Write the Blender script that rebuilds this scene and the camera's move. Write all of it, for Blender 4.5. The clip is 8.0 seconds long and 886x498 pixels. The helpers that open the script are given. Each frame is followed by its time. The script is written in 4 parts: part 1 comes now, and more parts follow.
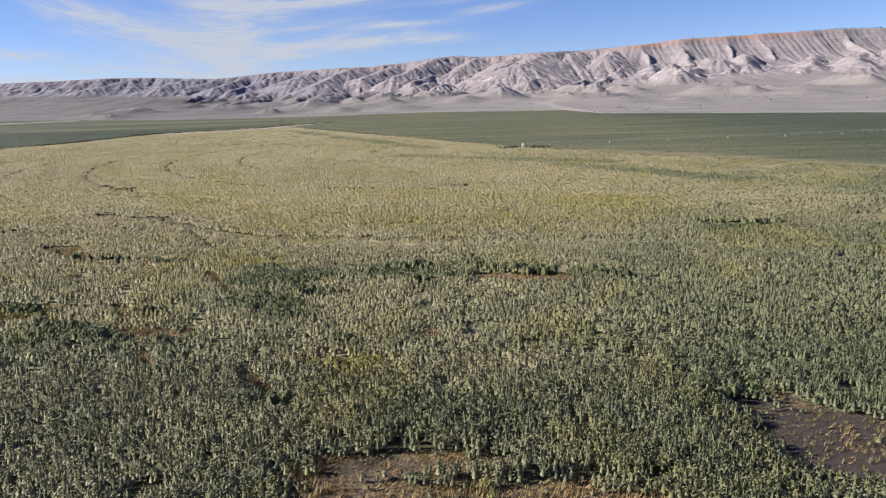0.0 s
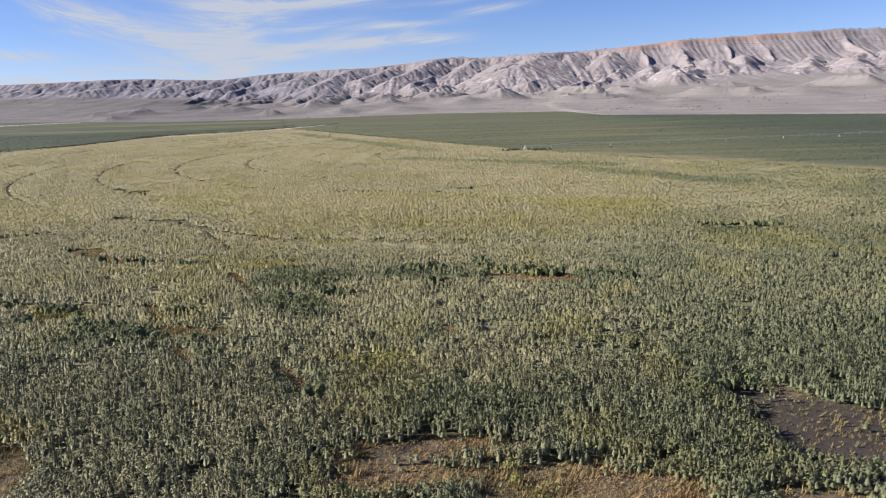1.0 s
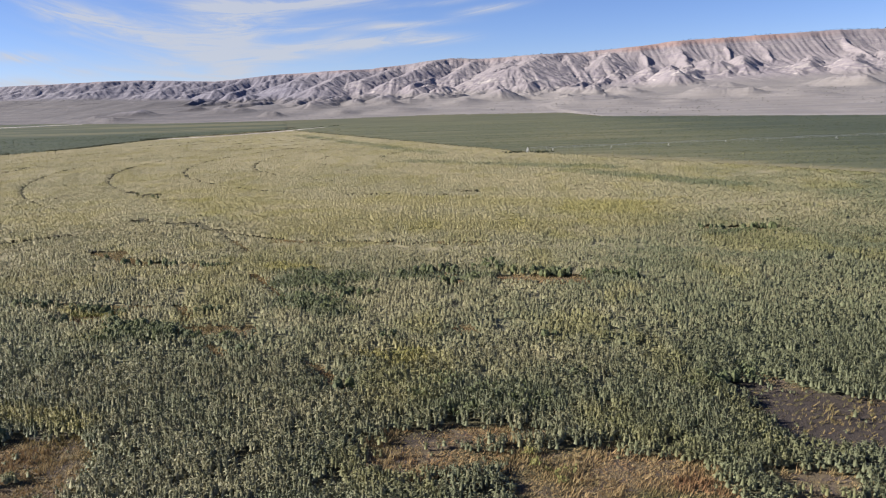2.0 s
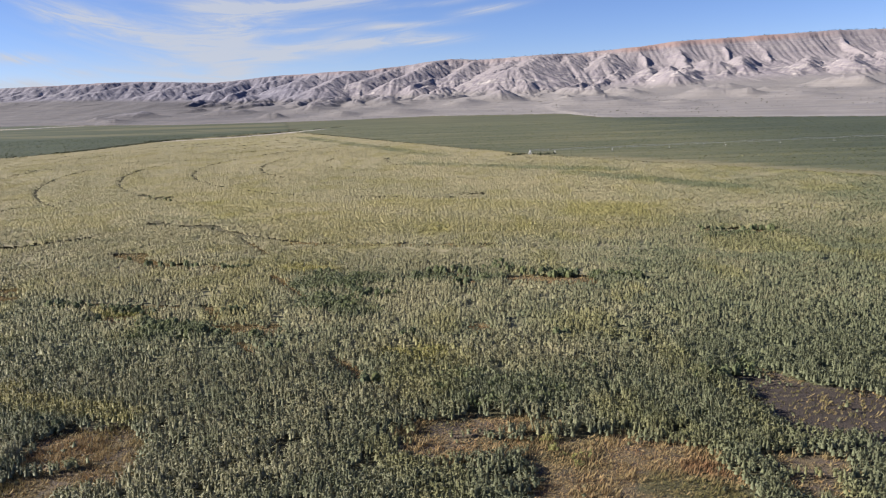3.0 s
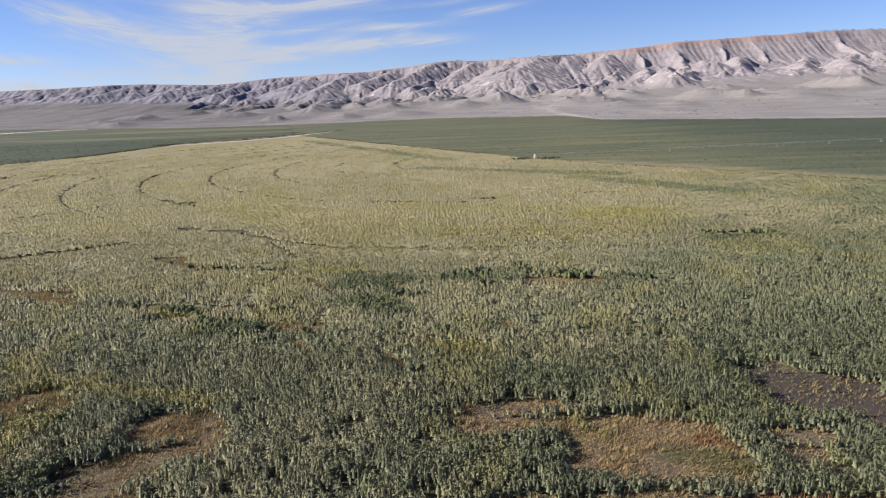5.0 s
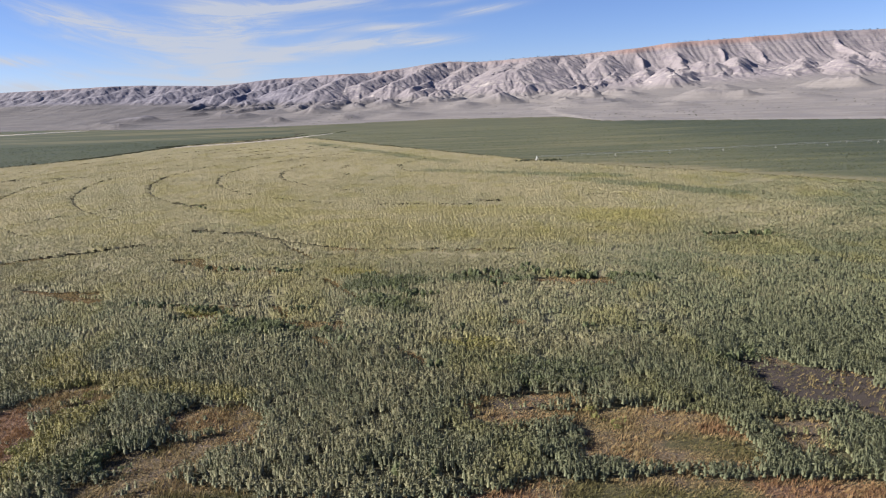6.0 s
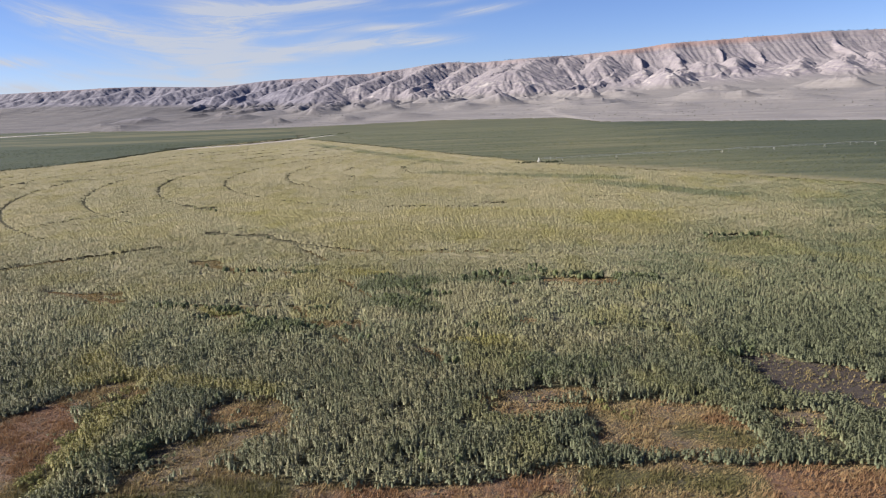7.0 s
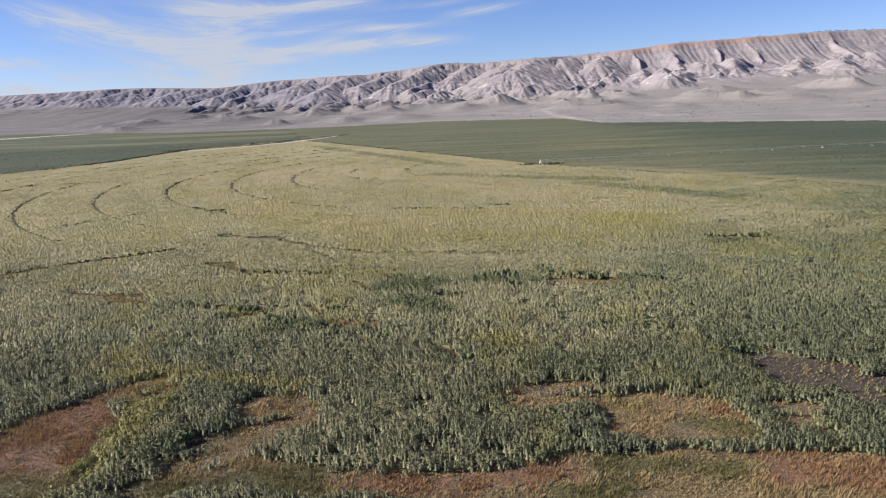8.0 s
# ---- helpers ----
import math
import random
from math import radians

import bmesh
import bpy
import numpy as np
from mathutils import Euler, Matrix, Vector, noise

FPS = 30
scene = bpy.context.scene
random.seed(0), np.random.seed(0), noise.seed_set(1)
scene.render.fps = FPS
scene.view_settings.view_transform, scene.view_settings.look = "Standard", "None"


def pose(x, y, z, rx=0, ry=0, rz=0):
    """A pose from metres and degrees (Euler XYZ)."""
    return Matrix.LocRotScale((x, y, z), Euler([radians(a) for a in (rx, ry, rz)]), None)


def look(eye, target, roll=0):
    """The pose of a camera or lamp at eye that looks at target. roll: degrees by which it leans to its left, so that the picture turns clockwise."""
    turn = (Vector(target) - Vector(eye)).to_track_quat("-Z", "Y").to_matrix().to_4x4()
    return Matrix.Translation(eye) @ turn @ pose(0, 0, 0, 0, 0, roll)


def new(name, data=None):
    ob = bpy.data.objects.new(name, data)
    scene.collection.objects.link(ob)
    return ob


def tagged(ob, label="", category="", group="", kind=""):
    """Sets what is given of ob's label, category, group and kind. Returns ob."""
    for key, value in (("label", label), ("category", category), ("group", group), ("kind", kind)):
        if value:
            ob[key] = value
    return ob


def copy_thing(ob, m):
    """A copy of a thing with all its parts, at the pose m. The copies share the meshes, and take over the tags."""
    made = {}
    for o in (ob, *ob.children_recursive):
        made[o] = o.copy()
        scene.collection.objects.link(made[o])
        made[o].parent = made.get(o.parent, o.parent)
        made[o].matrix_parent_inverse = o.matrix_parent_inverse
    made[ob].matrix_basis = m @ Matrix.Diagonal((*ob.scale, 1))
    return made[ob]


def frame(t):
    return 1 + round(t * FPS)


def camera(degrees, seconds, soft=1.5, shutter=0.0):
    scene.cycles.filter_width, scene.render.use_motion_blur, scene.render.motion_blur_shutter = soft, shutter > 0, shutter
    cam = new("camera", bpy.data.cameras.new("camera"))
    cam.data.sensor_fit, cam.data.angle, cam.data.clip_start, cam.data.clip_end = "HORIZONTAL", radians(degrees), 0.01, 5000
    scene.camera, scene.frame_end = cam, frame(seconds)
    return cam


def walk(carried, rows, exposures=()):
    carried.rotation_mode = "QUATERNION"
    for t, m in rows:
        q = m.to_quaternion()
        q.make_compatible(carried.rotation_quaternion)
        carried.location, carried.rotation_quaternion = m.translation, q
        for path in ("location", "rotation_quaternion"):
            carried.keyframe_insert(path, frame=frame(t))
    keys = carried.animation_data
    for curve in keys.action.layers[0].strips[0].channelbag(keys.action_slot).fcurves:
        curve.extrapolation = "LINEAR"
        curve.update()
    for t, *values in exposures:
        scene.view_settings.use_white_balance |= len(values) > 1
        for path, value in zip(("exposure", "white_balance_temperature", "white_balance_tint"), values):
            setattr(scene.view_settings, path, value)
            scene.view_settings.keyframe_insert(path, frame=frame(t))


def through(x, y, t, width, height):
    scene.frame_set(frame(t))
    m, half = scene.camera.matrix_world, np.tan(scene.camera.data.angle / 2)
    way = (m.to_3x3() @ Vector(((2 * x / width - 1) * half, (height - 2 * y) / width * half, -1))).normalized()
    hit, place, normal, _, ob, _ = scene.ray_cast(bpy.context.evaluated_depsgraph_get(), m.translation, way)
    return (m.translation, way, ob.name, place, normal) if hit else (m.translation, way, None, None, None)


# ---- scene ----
cam = camera(60.29, 8.0, soft=1.1)
PATH = [
    (0.0, (15.467, 36.605, 44.665), (14.994, 134.587, 24.683), -1.783),
    (0.5, (13.751, 32.092, 45.905), (13.329, 130.080, 25.952), -1.825),
    (1.0, (11.990, 27.576, 47.145), (11.618, 125.570, 27.218), -1.869),
    (1.5, (10.186, 23.057, 48.386), (9.864, 121.056, 28.483), -1.913),
    (2.0, (8.342, 18.537, 49.629), (8.070, 116.540, 29.746), -1.959),
    (2.5, (6.462, 14.014, 50.872), (6.242, 112.021, 31.008), -2.005),
    (3.0, (4.548, 9.489, 52.117), (4.381, 107.500, 32.270), -2.053),
    (3.5, (2.603, 4.963, 53.363), (2.491, 102.977, 33.532), -2.101),
    (4.0, (0.631, 0.435, 54.611), (0.578, 98.452, 34.793), -2.150),
    (4.5, (-1.365, -4.094, 55.861), (-1.357, 93.925, 36.055), -2.200),
    (5.0, (-3.383, -8.623, 57.113), (-3.309, 89.398, 37.318), -2.250),
    (5.5, (-5.419, -13.154, 58.367), (-5.275, 84.869, 38.582), -2.300),
    (6.0, (-7.469, -17.685, 59.623), (-7.251, 80.340, 39.848), -2.351),
    (6.5, (-9.532, -22.217, 60.881), (-9.233, 75.810, 41.116), -2.402),
    (7.0, (-11.604, -26.748, 62.142), (-11.218, 71.280, 42.386), -2.453),
    (7.5, (-13.682, -31.280, 63.406), (-13.202, 66.750, 43.658), -2.504),
    (8.0, (-15.762, -35.811, 64.672), (-15.181, 62.220, 44.934), -2.556),
]
walk(cam, [(t, look(eye, target, roll)) for t, eye, target, roll in PATH], exposures=[(0.0, 1.40, 6500, 10), (8.0, 1.40, 6500, 10)])

# ---- light: low sun from the side, clear sky with thin cirrus ----
SUN_ELEVATION, SUN_AZIMUTH = 27.0, 270.0      # degrees; azimuth clockwise from +y
sun = new("sun", bpy.data.lights.new("sun", "SUN"))
sun.data.energy, sun.data.angle, sun.data.color = 5.0, radians(0.5), (1.0, 0.93, 0.83)
sa, se = radians(SUN_AZIMUTH), radians(SUN_ELEVATION)
sun_way = Vector((math.sin(sa) * math.cos(se), math.cos(sa) * math.cos(se), math.sin(se)))
sun.matrix_world = look(sun_way * 100, (0, 0, 0))


class Nodes:
    """Short hand for building node trees."""

    def __init__(self, tree):
        self.tree = tree
        tree.nodes.clear()

    def add(self, kind):
        return self.tree.nodes.new("ShaderNode" + kind)

    def link(self, a, b):
        self.tree.links.new(a, b)

    def feed(self, socket, value):
        if isinstance(value, bpy.types.NodeSocket):
            self.link(value, socket)
        elif value is not None:
            socket.default_value = value

    def math(self, op, a, b=None, c=None):
        node = self.add("Math")
        node.operation = op
        for socket, value in zip(node.inputs, (a, b, c)):
            self.feed(socket, value)
        return node.outputs[0]

    def noise(self, vector, scale, detail=4.0, rough=0.55, distortion=0.0):
        node = self.add("TexNoise")
        self.feed(node.inputs["Vector"], vector)
        for key, value in (("Scale", scale), ("Detail", detail), ("Roughness", rough), ("Distortion", distortion)):
            node.inputs[key].default_value = value
        return node.outputs["Fac"]

    def ramp(self, fac, *stops):
        node = self.add("ValToRGB")
        self.feed(node.inputs[0], fac)
        el = node.color_ramp.elements
        while len(el) < len(stops):
            el.new(0.5)
        for e, (at, col) in zip(el, stops):
            e.position, e.color = at, (*col, 1.0)
        return node.outputs[0]

    def mix(self, fac, a, b):
        node = self.add("Mix")
        node.data_type = "RGBA"
        self.feed(node.inputs[0], fac)
        for socket, value in ((node.inputs[6], a), (node.inputs[7], b)):
            self.feed(socket, (*value, 1.0) if isinstance(value, tuple) and len(value) == 3 else value)
        return node.outputs[2]

    def product(self, a, b):
        node = self.add("Mix")
        node.data_type, node.blend_type = "RGBA", "MULTIPLY"
        node.inputs[0].default_value = 1.0
        for socket, value in ((node.inputs[6], a), (node.inputs[7], b)):
            self.feed(socket, (*value, 1.0) if isinstance(value, tuple) and len(value) == 3 else value)
        return node.outputs[2]

    def attribute(self, name):
        node = self.add("Attribute")
        node.attribute_name = name
        return node.outputs["Fac"]

    def scaled(self, vector, x, y, z):
        node = self.add("Mapping")
        self.feed(node.inputs[0], vector)
        node.inputs["Scale"].default_value = (x, y, z)
        return node.outputs[0]

    def step(self, value, low, high):
        node = self.add("MapRange")
        node.interpolation_type = "SMOOTHSTEP"
        self.feed(node.inputs[0], value)
        node.inputs[1].default_value, node.inputs[2].default_value = low, high
        return node.outputs[0]


def make_world():
    world = bpy.data.worlds.new("world")
    scene.world, world.use_nodes = world, True
    n = Nodes(world.node_tree)
    sky = n.add("TexSky")
    sky.sky_type, sky.sun_disc, sky.sun_elevation, sky.sun_rotation = "NISHITA", False, se, sa
    sky.altitude, sky.air_density, sky.dust_density, sky.ozone_density = 1500.0, 0.85, 0.0, 5.0
    where = n.add("TexCoord").outputs["Generated"]
    split = n.add("SeparateXYZ")
    n.link(where, split.inputs[0])
    az = n.math("MULTIPLY", n.math("ARCTAN2", split.outputs[0], split.outputs[1]), 57.2958)
    el = n.math("MULTIPLY", n.math("ARCSINE", split.outputs[2]), 57.2958)
    place = n.add("CombineXYZ")
    n.link(az, place.inputs[0])
    n.link(el, place.inputs[1])
    # the wisps sag in a long curve, steeper towards the west
    dx = n.math("ADD", az, 15.0)
    west, east = n.math("MINIMUM", dx, 0.0), n.math("MAXIMUM", dx, 0.0)
    sag = n.math("ADD", n.math("MULTIPLY", n.math("MULTIPLY", west, west), 0.018), n.math("MULTIPLY", n.math("MULTIPLY", east, east), 0.005))
    bent = n.add("CombineXYZ")
    n.link(az, bent.inputs[0])
    n.link(n.math("SUBTRACT", el, sag), bent.inputs[1])
    grain = n.noise(n.scaled(bent.outputs[0], 0.13, 0.95, 1), 1.0, 9.0, 0.66, 0.8)
    broad = n.noise(n.scaled(place.outputs[0], 0.05, 0.18, 1), 1.0, 3.0, 0.5, 0.4)
    total = None
    # cirrus streaks: azimuth, elevation, half length, half width, slant, weight
    for a, e, long, wide, slant, weight in CIRRUS:
        c, s = math.cos(radians(slant)), math.sin(radians(slant))
        da, de = n.math("SUBTRACT", az, a), n.math("SUBTRACT", el, e)
        u = n.math("DIVIDE", n.math("ADD", n.math("MULTIPLY", da, c), n.math("MULTIPLY", de, s)), long)
        v = n.math("DIVIDE", n.math("SUBTRACT", n.math("MULTIPLY", de, c), n.math("MULTIPLY", da, s)), wide)
        far = n.math("ADD", n.math("MULTIPLY", u, u), n.math("MULTIPLY", v, v))
        part = n.math("MULTIPLY", n.math("POWER", 2.718, n.math("MULTIPLY", far, -1.0)), weight)
        total = part if total is None else n.math("ADD", total, part)
    wisps = n.math("MULTIPLY", n.step(grain, 0.34, 0.68), n.step(broad, 0.15, 0.55))
    veil = n.math("MULTIPLY", total, n.math("ADD", n.math("MULTIPLY", wisps, 0.85), 0.22))
    veil = n.math("MINIMUM", veil, 0.84)
    scaled_sky = n.add("Background")
    n.link(n.product(sky.outputs[0], SKY_TINT), scaled_sky.inputs[0])
    scaled_sky.inputs[1].default_value = SKY_STRENGTH
    cloud = n.add("Background")
    cloud.inputs[0].default_value, cloud.inputs[1].default_value = (0.86, 0.90, 1.0, 1.0), CLOUD_STRENGTH
    blend = n.add("MixShader")
    n.link(veil, blend.inputs[0])
    n.link(scaled_sky.outputs[0], blend.inputs[1])
    n.link(cloud.outputs[0], blend.inputs[2])
    n.link(blend.outputs[0], n.add("OutputWorld").inputs[0])


SKY_STRENGTH, CLOUD_STRENGTH, SKY_TINT = 0.046, 0.262, (0.96, 0.91, 1.11)
CIRRUS = [(-25.3, 6.02, 2.4, 0.68, -16.9, 0.9), (-21.7, 4.95, 3.3, 0.85, -13.5, 1.0), (-17.5, 3.75, 2.8, 0.93, -16.3, 0.95), (-14.7, 5.09, 2.8, 1.53, -8.9, 0.75),
          (-15.2, 2.32, 1.7, 1.27, -41.4, 0.8), (-14.4, 6.21, 3.0, 0.68, -8.1, 0.9), (-8.9, 6.58, 4.8, 0.38, 2.8, 1.1), (-11.2, 3.13, 2.8, 0.55, 11.6, 1.1),
          (-6.4, 3.77, 3.2, 0.51, 2.4, 1.2), (-1.5, 3.91, 3.2, 0.34, 1.0, 1.3), (-8.7, 4.98, 3.6, 0.25, 6.4, 0.8), (-2.6, 4.97, 3.6, 0.21, 2.0, 0.8),
          (-3.1, 4.75, 1.9, 0.38, -9.1, 0.55), (-0.3, 6.44, 2.6, 0.21, 3.4, 0.6), (3.8, 5.88, 2.3, 0.25, 7.3, 1.25), (-28.1, 3.21, 2.2, 0.34, -3.1, 1.1),
          (-23.9, 2.26, 2.0, 0.34, -3.5, 0.55), (-27.7, 1.52, 2.9, 0.38, -3.8, 0.8), (-19.8, 2.95, 2.3, 0.42, -10.1, 0.4), (-17.8, 1.63, 4.1, 0.59, -5.9, 0.5),
          (-25.2, 4.7, 1.0, 0.17, -6.2, 0.3), (-20.0, 10.5, 11.0, 2.2, -8, 0.9), (-15.0, 4.3, 9.0, 2.6, -4, 0.42), (-24.0, 1.6, 12.0, 1.3, 0, 0.15)]
make_world()


# ---- materials ----
def material(name):
    mat = bpy.data.materials.new(name)
    mat.use_nodes = True
    n = Nodes(mat.node_tree)
    bsdf = n.add("BsdfPrincipled")
    out = n.add("OutputMaterial")
    n.link(bsdf.outputs[0], out.inputs[0])
    return mat, n, bsdf, out


def bumped(n, bsdf, height, strength, distance):
    bump = n.add("Bump")
    n.feed(bump.inputs["Height"], height)
    bump.inputs["Strength"].default_value, bump.inputs["Distance"].default_value = strength, distance
    n.link(bump.outputs[0], bsdf.inputs["Normal"])


def leaf_material(name, dry, green, lush, through=0.3, rough=0.6, weedy=None):
    """Foliage whose colour runs from dry to lush by the vigour attribute."""
    mat, n, bsdf, out = material(name)
    vigour = n.attribute("vigour")
    spot = n.add("NewGeometry").outputs["Position"]
    island = n.add("NewGeometry").outputs["Random Per Island"]
    fine = n.noise(spot, 3.2, 5.0, 0.65)
    value = n.math("ADD", vigour, n.math("MULTIPLY", n.math("SUBTRACT", fine, 0.5), 0.5))
    colour = n.ramp(value, (0.05, dry), (0.5, green), (0.95, lush))
    if weedy:
        colour = n.mix(n.attribute("weedy"), colour, weedy)
    dim = n.math("ADD", n.math("MULTIPLY", island, 0.2), 0.9)
    grey = n.add("CombineColor")
    for k in range(3):
        n.link(dim, grey.inputs[k])
    tint = n.product(colour, grey.outputs[0])
    n.link(tint, bsdf.inputs["Base Color"])
    bsdf.inputs["Roughness"].default_value, bsdf.inputs["Specular IOR Level"].default_value = rough, 0.22
    glow = n.add("BsdfTranslucent")
    n.link(tint, glow.inputs[0])
    blend = n.add("MixShader")
    blend.inputs[0].default_value = through
    n.link(bsdf.outputs[0], blend.inputs[1])
    n.link(glow.outputs[0], blend.inputs[2])
    n.link(blend.outputs[0], out.inputs[0])
    return mat


def ground_material():
    """Brown soil with dry straw, pale crust and moss-green weeds; shade under the corn is put into the colour."""
    mat, n, bsdf, out = material("weedy_soil")
    spot = n.add("NewGeometry").outputs["Position"]
    wide, mid, fine = n.noise(spot, 0.05, 4.0), n.noise(spot, 0.35, 5.0, 0.6, 0.5), n.noise(spot, 3.5, 5.0, 0.65)
    soil = n.ramp(fine, (0.3, (0.040, 0.029, 0.024)), (0.7, (0.112, 0.083, 0.067)))
    straw = n.ramp(fine, (0.3, (0.056, 0.042, 0.022)), (0.75, (0.170, 0.128, 0.074)))
    rust = n.ramp(fine, (0.3, (0.060, 0.032, 0.021)), (0.75, (0.200, 0.106, 0.066)))
    weed = n.ramp(fine, (0.3, (0.028, 0.026, 0.011)), (0.75, (0.10, 0.088, 0.036)))
    colour = n.mix(n.step(mid, 0.36, 0.54), soil, straw)
    colour = n.mix(n.math("MULTIPLY", n.attribute("rust"), n.step(mid, 0.3, 0.55)), colour, rust)
    # olive weeds, and the shade between corn plants painted as dark soil
    weed_shade = n.attribute("weed_shade")
    colour = n.mix(n.step(n.math("ADD", wide, n.math("MULTIPLY", weed_shade, 0.25)), 0.52, 0.66), colour, weed)
    crust = n.math("MULTIPLY", n.step(n.noise(spot, 0.22, 4.0), 0.66, 0.74), 0.16)
    colour = n.mix(crust, colour, (0.20, 0.17, 0.15))
    # dark purplish soil, and shadows beside the corn painted into the same colour
    colour = n.mix(n.math("MULTIPLY", n.attribute("shadow_soil"), 0.9), colour, n.ramp(fine, (0.3, (0.014, 0.010, 0.009)), (0.75, (0.043, 0.029, 0.026))))
    n.link(colour, bsdf.inputs["Base Color"])
    bsdf.inputs["Roughness"].default_value = 0.95
    bumped(n, bsdf, n.noise(spot, 3.0, 6.0, 0.75), 1.0, 0.45)
    return mat


def hazy_badland_material():
    """Pale clay slopes with mauve and tan strata and sparse scrub on the flats; the lilac-blue of distance haze is put
    into the colours.
    """
    mat, n, bsdf, out = material("hazy_badland_clay")
    spot = n.add("NewGeometry").outputs["Position"]
    level = n.attribute("level")
    split = n.add("SeparateXYZ")
    n.link(spot, split.inputs[0])
    up = n.math("ADD", split.outputs[2], n.math("MULTIPLY", n.noise(spot, 0.008, 4.0), 110.0))
    bands = n.add("TexNoise")
    bands.noise_dimensions = "1D"
    n.link(n.math("MULTIPLY", up, 0.09), bands.inputs["W"])
    bands.inputs["Scale"].default_value, bands.inputs["Detail"].default_value = 1.0, 4.0
    # every band is shifted to lilac: distance haze put into the base colour
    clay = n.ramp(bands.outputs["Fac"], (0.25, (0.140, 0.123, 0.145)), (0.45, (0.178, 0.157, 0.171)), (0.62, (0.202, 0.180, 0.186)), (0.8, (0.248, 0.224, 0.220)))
    patch = n.noise(spot, 0.006, 5.0, 0.6)
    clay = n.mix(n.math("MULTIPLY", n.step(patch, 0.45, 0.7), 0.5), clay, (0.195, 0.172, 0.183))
    # darker rock towards the west, with more haze blue in its colour
    hazy_shale = n.math("MULTIPLY", n.step(n.math("ADD", split.outputs[0], n.math("MULTIPLY", n.noise(spot, 0.002, 4.0), 1600.0)), 1000.0, -200.0), 0.75)
    clay = n.mix(hazy_shale, clay, n.ramp(bands.outputs["Fac"], (0.3, (0.090, 0.087, 0.122)), (0.7, (0.140, 0.136, 0.174))))
    cap = n.math("MULTIPLY", n.step(level, 0.83, 0.95), n.step(n.noise(spot, 0.0035, 4.0), 0.35, 0.6))
    red = n.math("MULTIPLY", n.step(split.outputs[0], 850.0, 1000.0), n.step(split.outputs[0], 1850.0, 1650.0))
    cap = n.math("MULTIPLY", cap, n.math("ADD", n.math("MULTIPLY", red, 0.5), 0.3))
    clay = n.mix(cap, clay, (0.240, 0.150, 0.128))
    salt = n.math("MULTIPLY", n.step(n.noise(n.scaled(spot, 0.008, 0.012, 0.03), 1.0, 4.0, 0.6), 0.60, 0.66), n.math("MULTIPLY", n.step(level, 0.55, 0.3), n.math("SUBTRACT", 1.0, hazy_shale)))
    clay = n.mix(n.math("MULTIPLY", salt, 0.8), clay, (0.34, 0.31, 0.295))
    flat = n.mix(n.step(n.noise(n.scaled(spot, 0.006, 0.006, 1), 1.0, 5.0, 0.6), 0.35, 0.65), (0.140, 0.128, 0.131), (0.194, 0.177, 0.171))
    streak = n.step(n.noise(n.scaled(spot, 0.003, 0.014, 1), 1.0, 5.0, 0.65), 0.4, 0.62)
    flat = n.mix(n.math("MULTIPLY", streak, 0.35), flat, (0.112, 0.100, 0.088))
    flat = n.mix(n.math("MULTIPLY", hazy_shale, 1.25), flat, n.mix(streak, (0.088, 0.078, 0.080), (0.046, 0.043, 0.053)))
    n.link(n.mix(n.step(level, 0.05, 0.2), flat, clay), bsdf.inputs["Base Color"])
    bsdf.inputs["Roughness"].default_value = 0.95
    bumped(n, bsdf, n.noise(spot, 0.09, 5.0, 0.65), 0.5, 4.0)
    return mat


def plain_material(name, colour, rough=0.5, metal=0.0, grain=2.0):
    mat, n, bsdf, out = material(name)
    spot = n.add("NewGeometry").outputs["Position"]
    dark = tuple(v * 0.7 for v in colour)
    n.link(n.mix(n.noise(spot, grain, 4.0), dark, colour), bsdf.inputs["Base Color"])
    bsdf.inputs["Roughness"].default_value, bsdf.inputs["Metallic"].default_value = rough, metal
    return mat


MAT_LEAF = leaf_material("corn_leaf", (0.270, 0.240, 0.143), (0.214, 0.201, 0.117), (0.118, 0.128, 0.074), 0.05, 0.6, (0.205, 0.186, 0.062))
MAT_TASSEL = leaf_material("corn_tassel", (0.34, 0.304, 0.19), (0.31, 0.282, 0.178), (0.19, 0.185, 0.115), 0.1, 0.7)
MAT_STUBBLE = leaf_material("corn_canopy", (0.262, 0.232, 0.138), (0.235, 0.210, 0.132), (0.112, 0.12, 0.068), 0.1, 0.8, (0.215, 0.192, 0.066))
MAT_GREEN = leaf_material("green_crop_leaf", (0.19, 0.17, 0.095), (0.104, 0.109, 0.057), (0.058, 0.068, 0.038), 0.2)
MAT_WEED = leaf_material("dry_grass", (0.200, 0.116, 0.060), (0.25, 0.188, 0.096), (0.105, 0.096, 0.038), 0.2, 0.8)
MAT_BUSH = leaf_material("green_weed_leaf", (0.195, 0.185, 0.058), (0.105, 0.122, 0.055), (0.075, 0.09, 0.046), 0.2, 0.7)
MAT_SHRUB = leaf_material("dark_shrub", (0.059, 0.059, 0.030), (0.044, 0.052, 0.026), (0.037, 0.044, 0.022), 0.15)
MAT_HAY = leaf_material("hay_leaf", (0.14, 0.132, 0.07), (0.082, 0.091, 0.048), (0.056, 0.069, 0.037), 0.2)
MAT_GROUND, MAT_HAZY_CLAY = ground_material(), hazy_badland_material()
MAT_STEEL = plain_material("galvanised_steel", (0.38, 0.38, 0.37), 0.6, 0.0)
MAT_WHITE = plain_material("white_paint", (0.6, 0.59, 0.57), 0.6)
MAT_TYRE = plain_material("rubber", (0.03, 0.03, 0.03), 0.9)
MAT_STEM = plain_material("bush_stem", (0.09, 0.065, 0.04), 0.9)
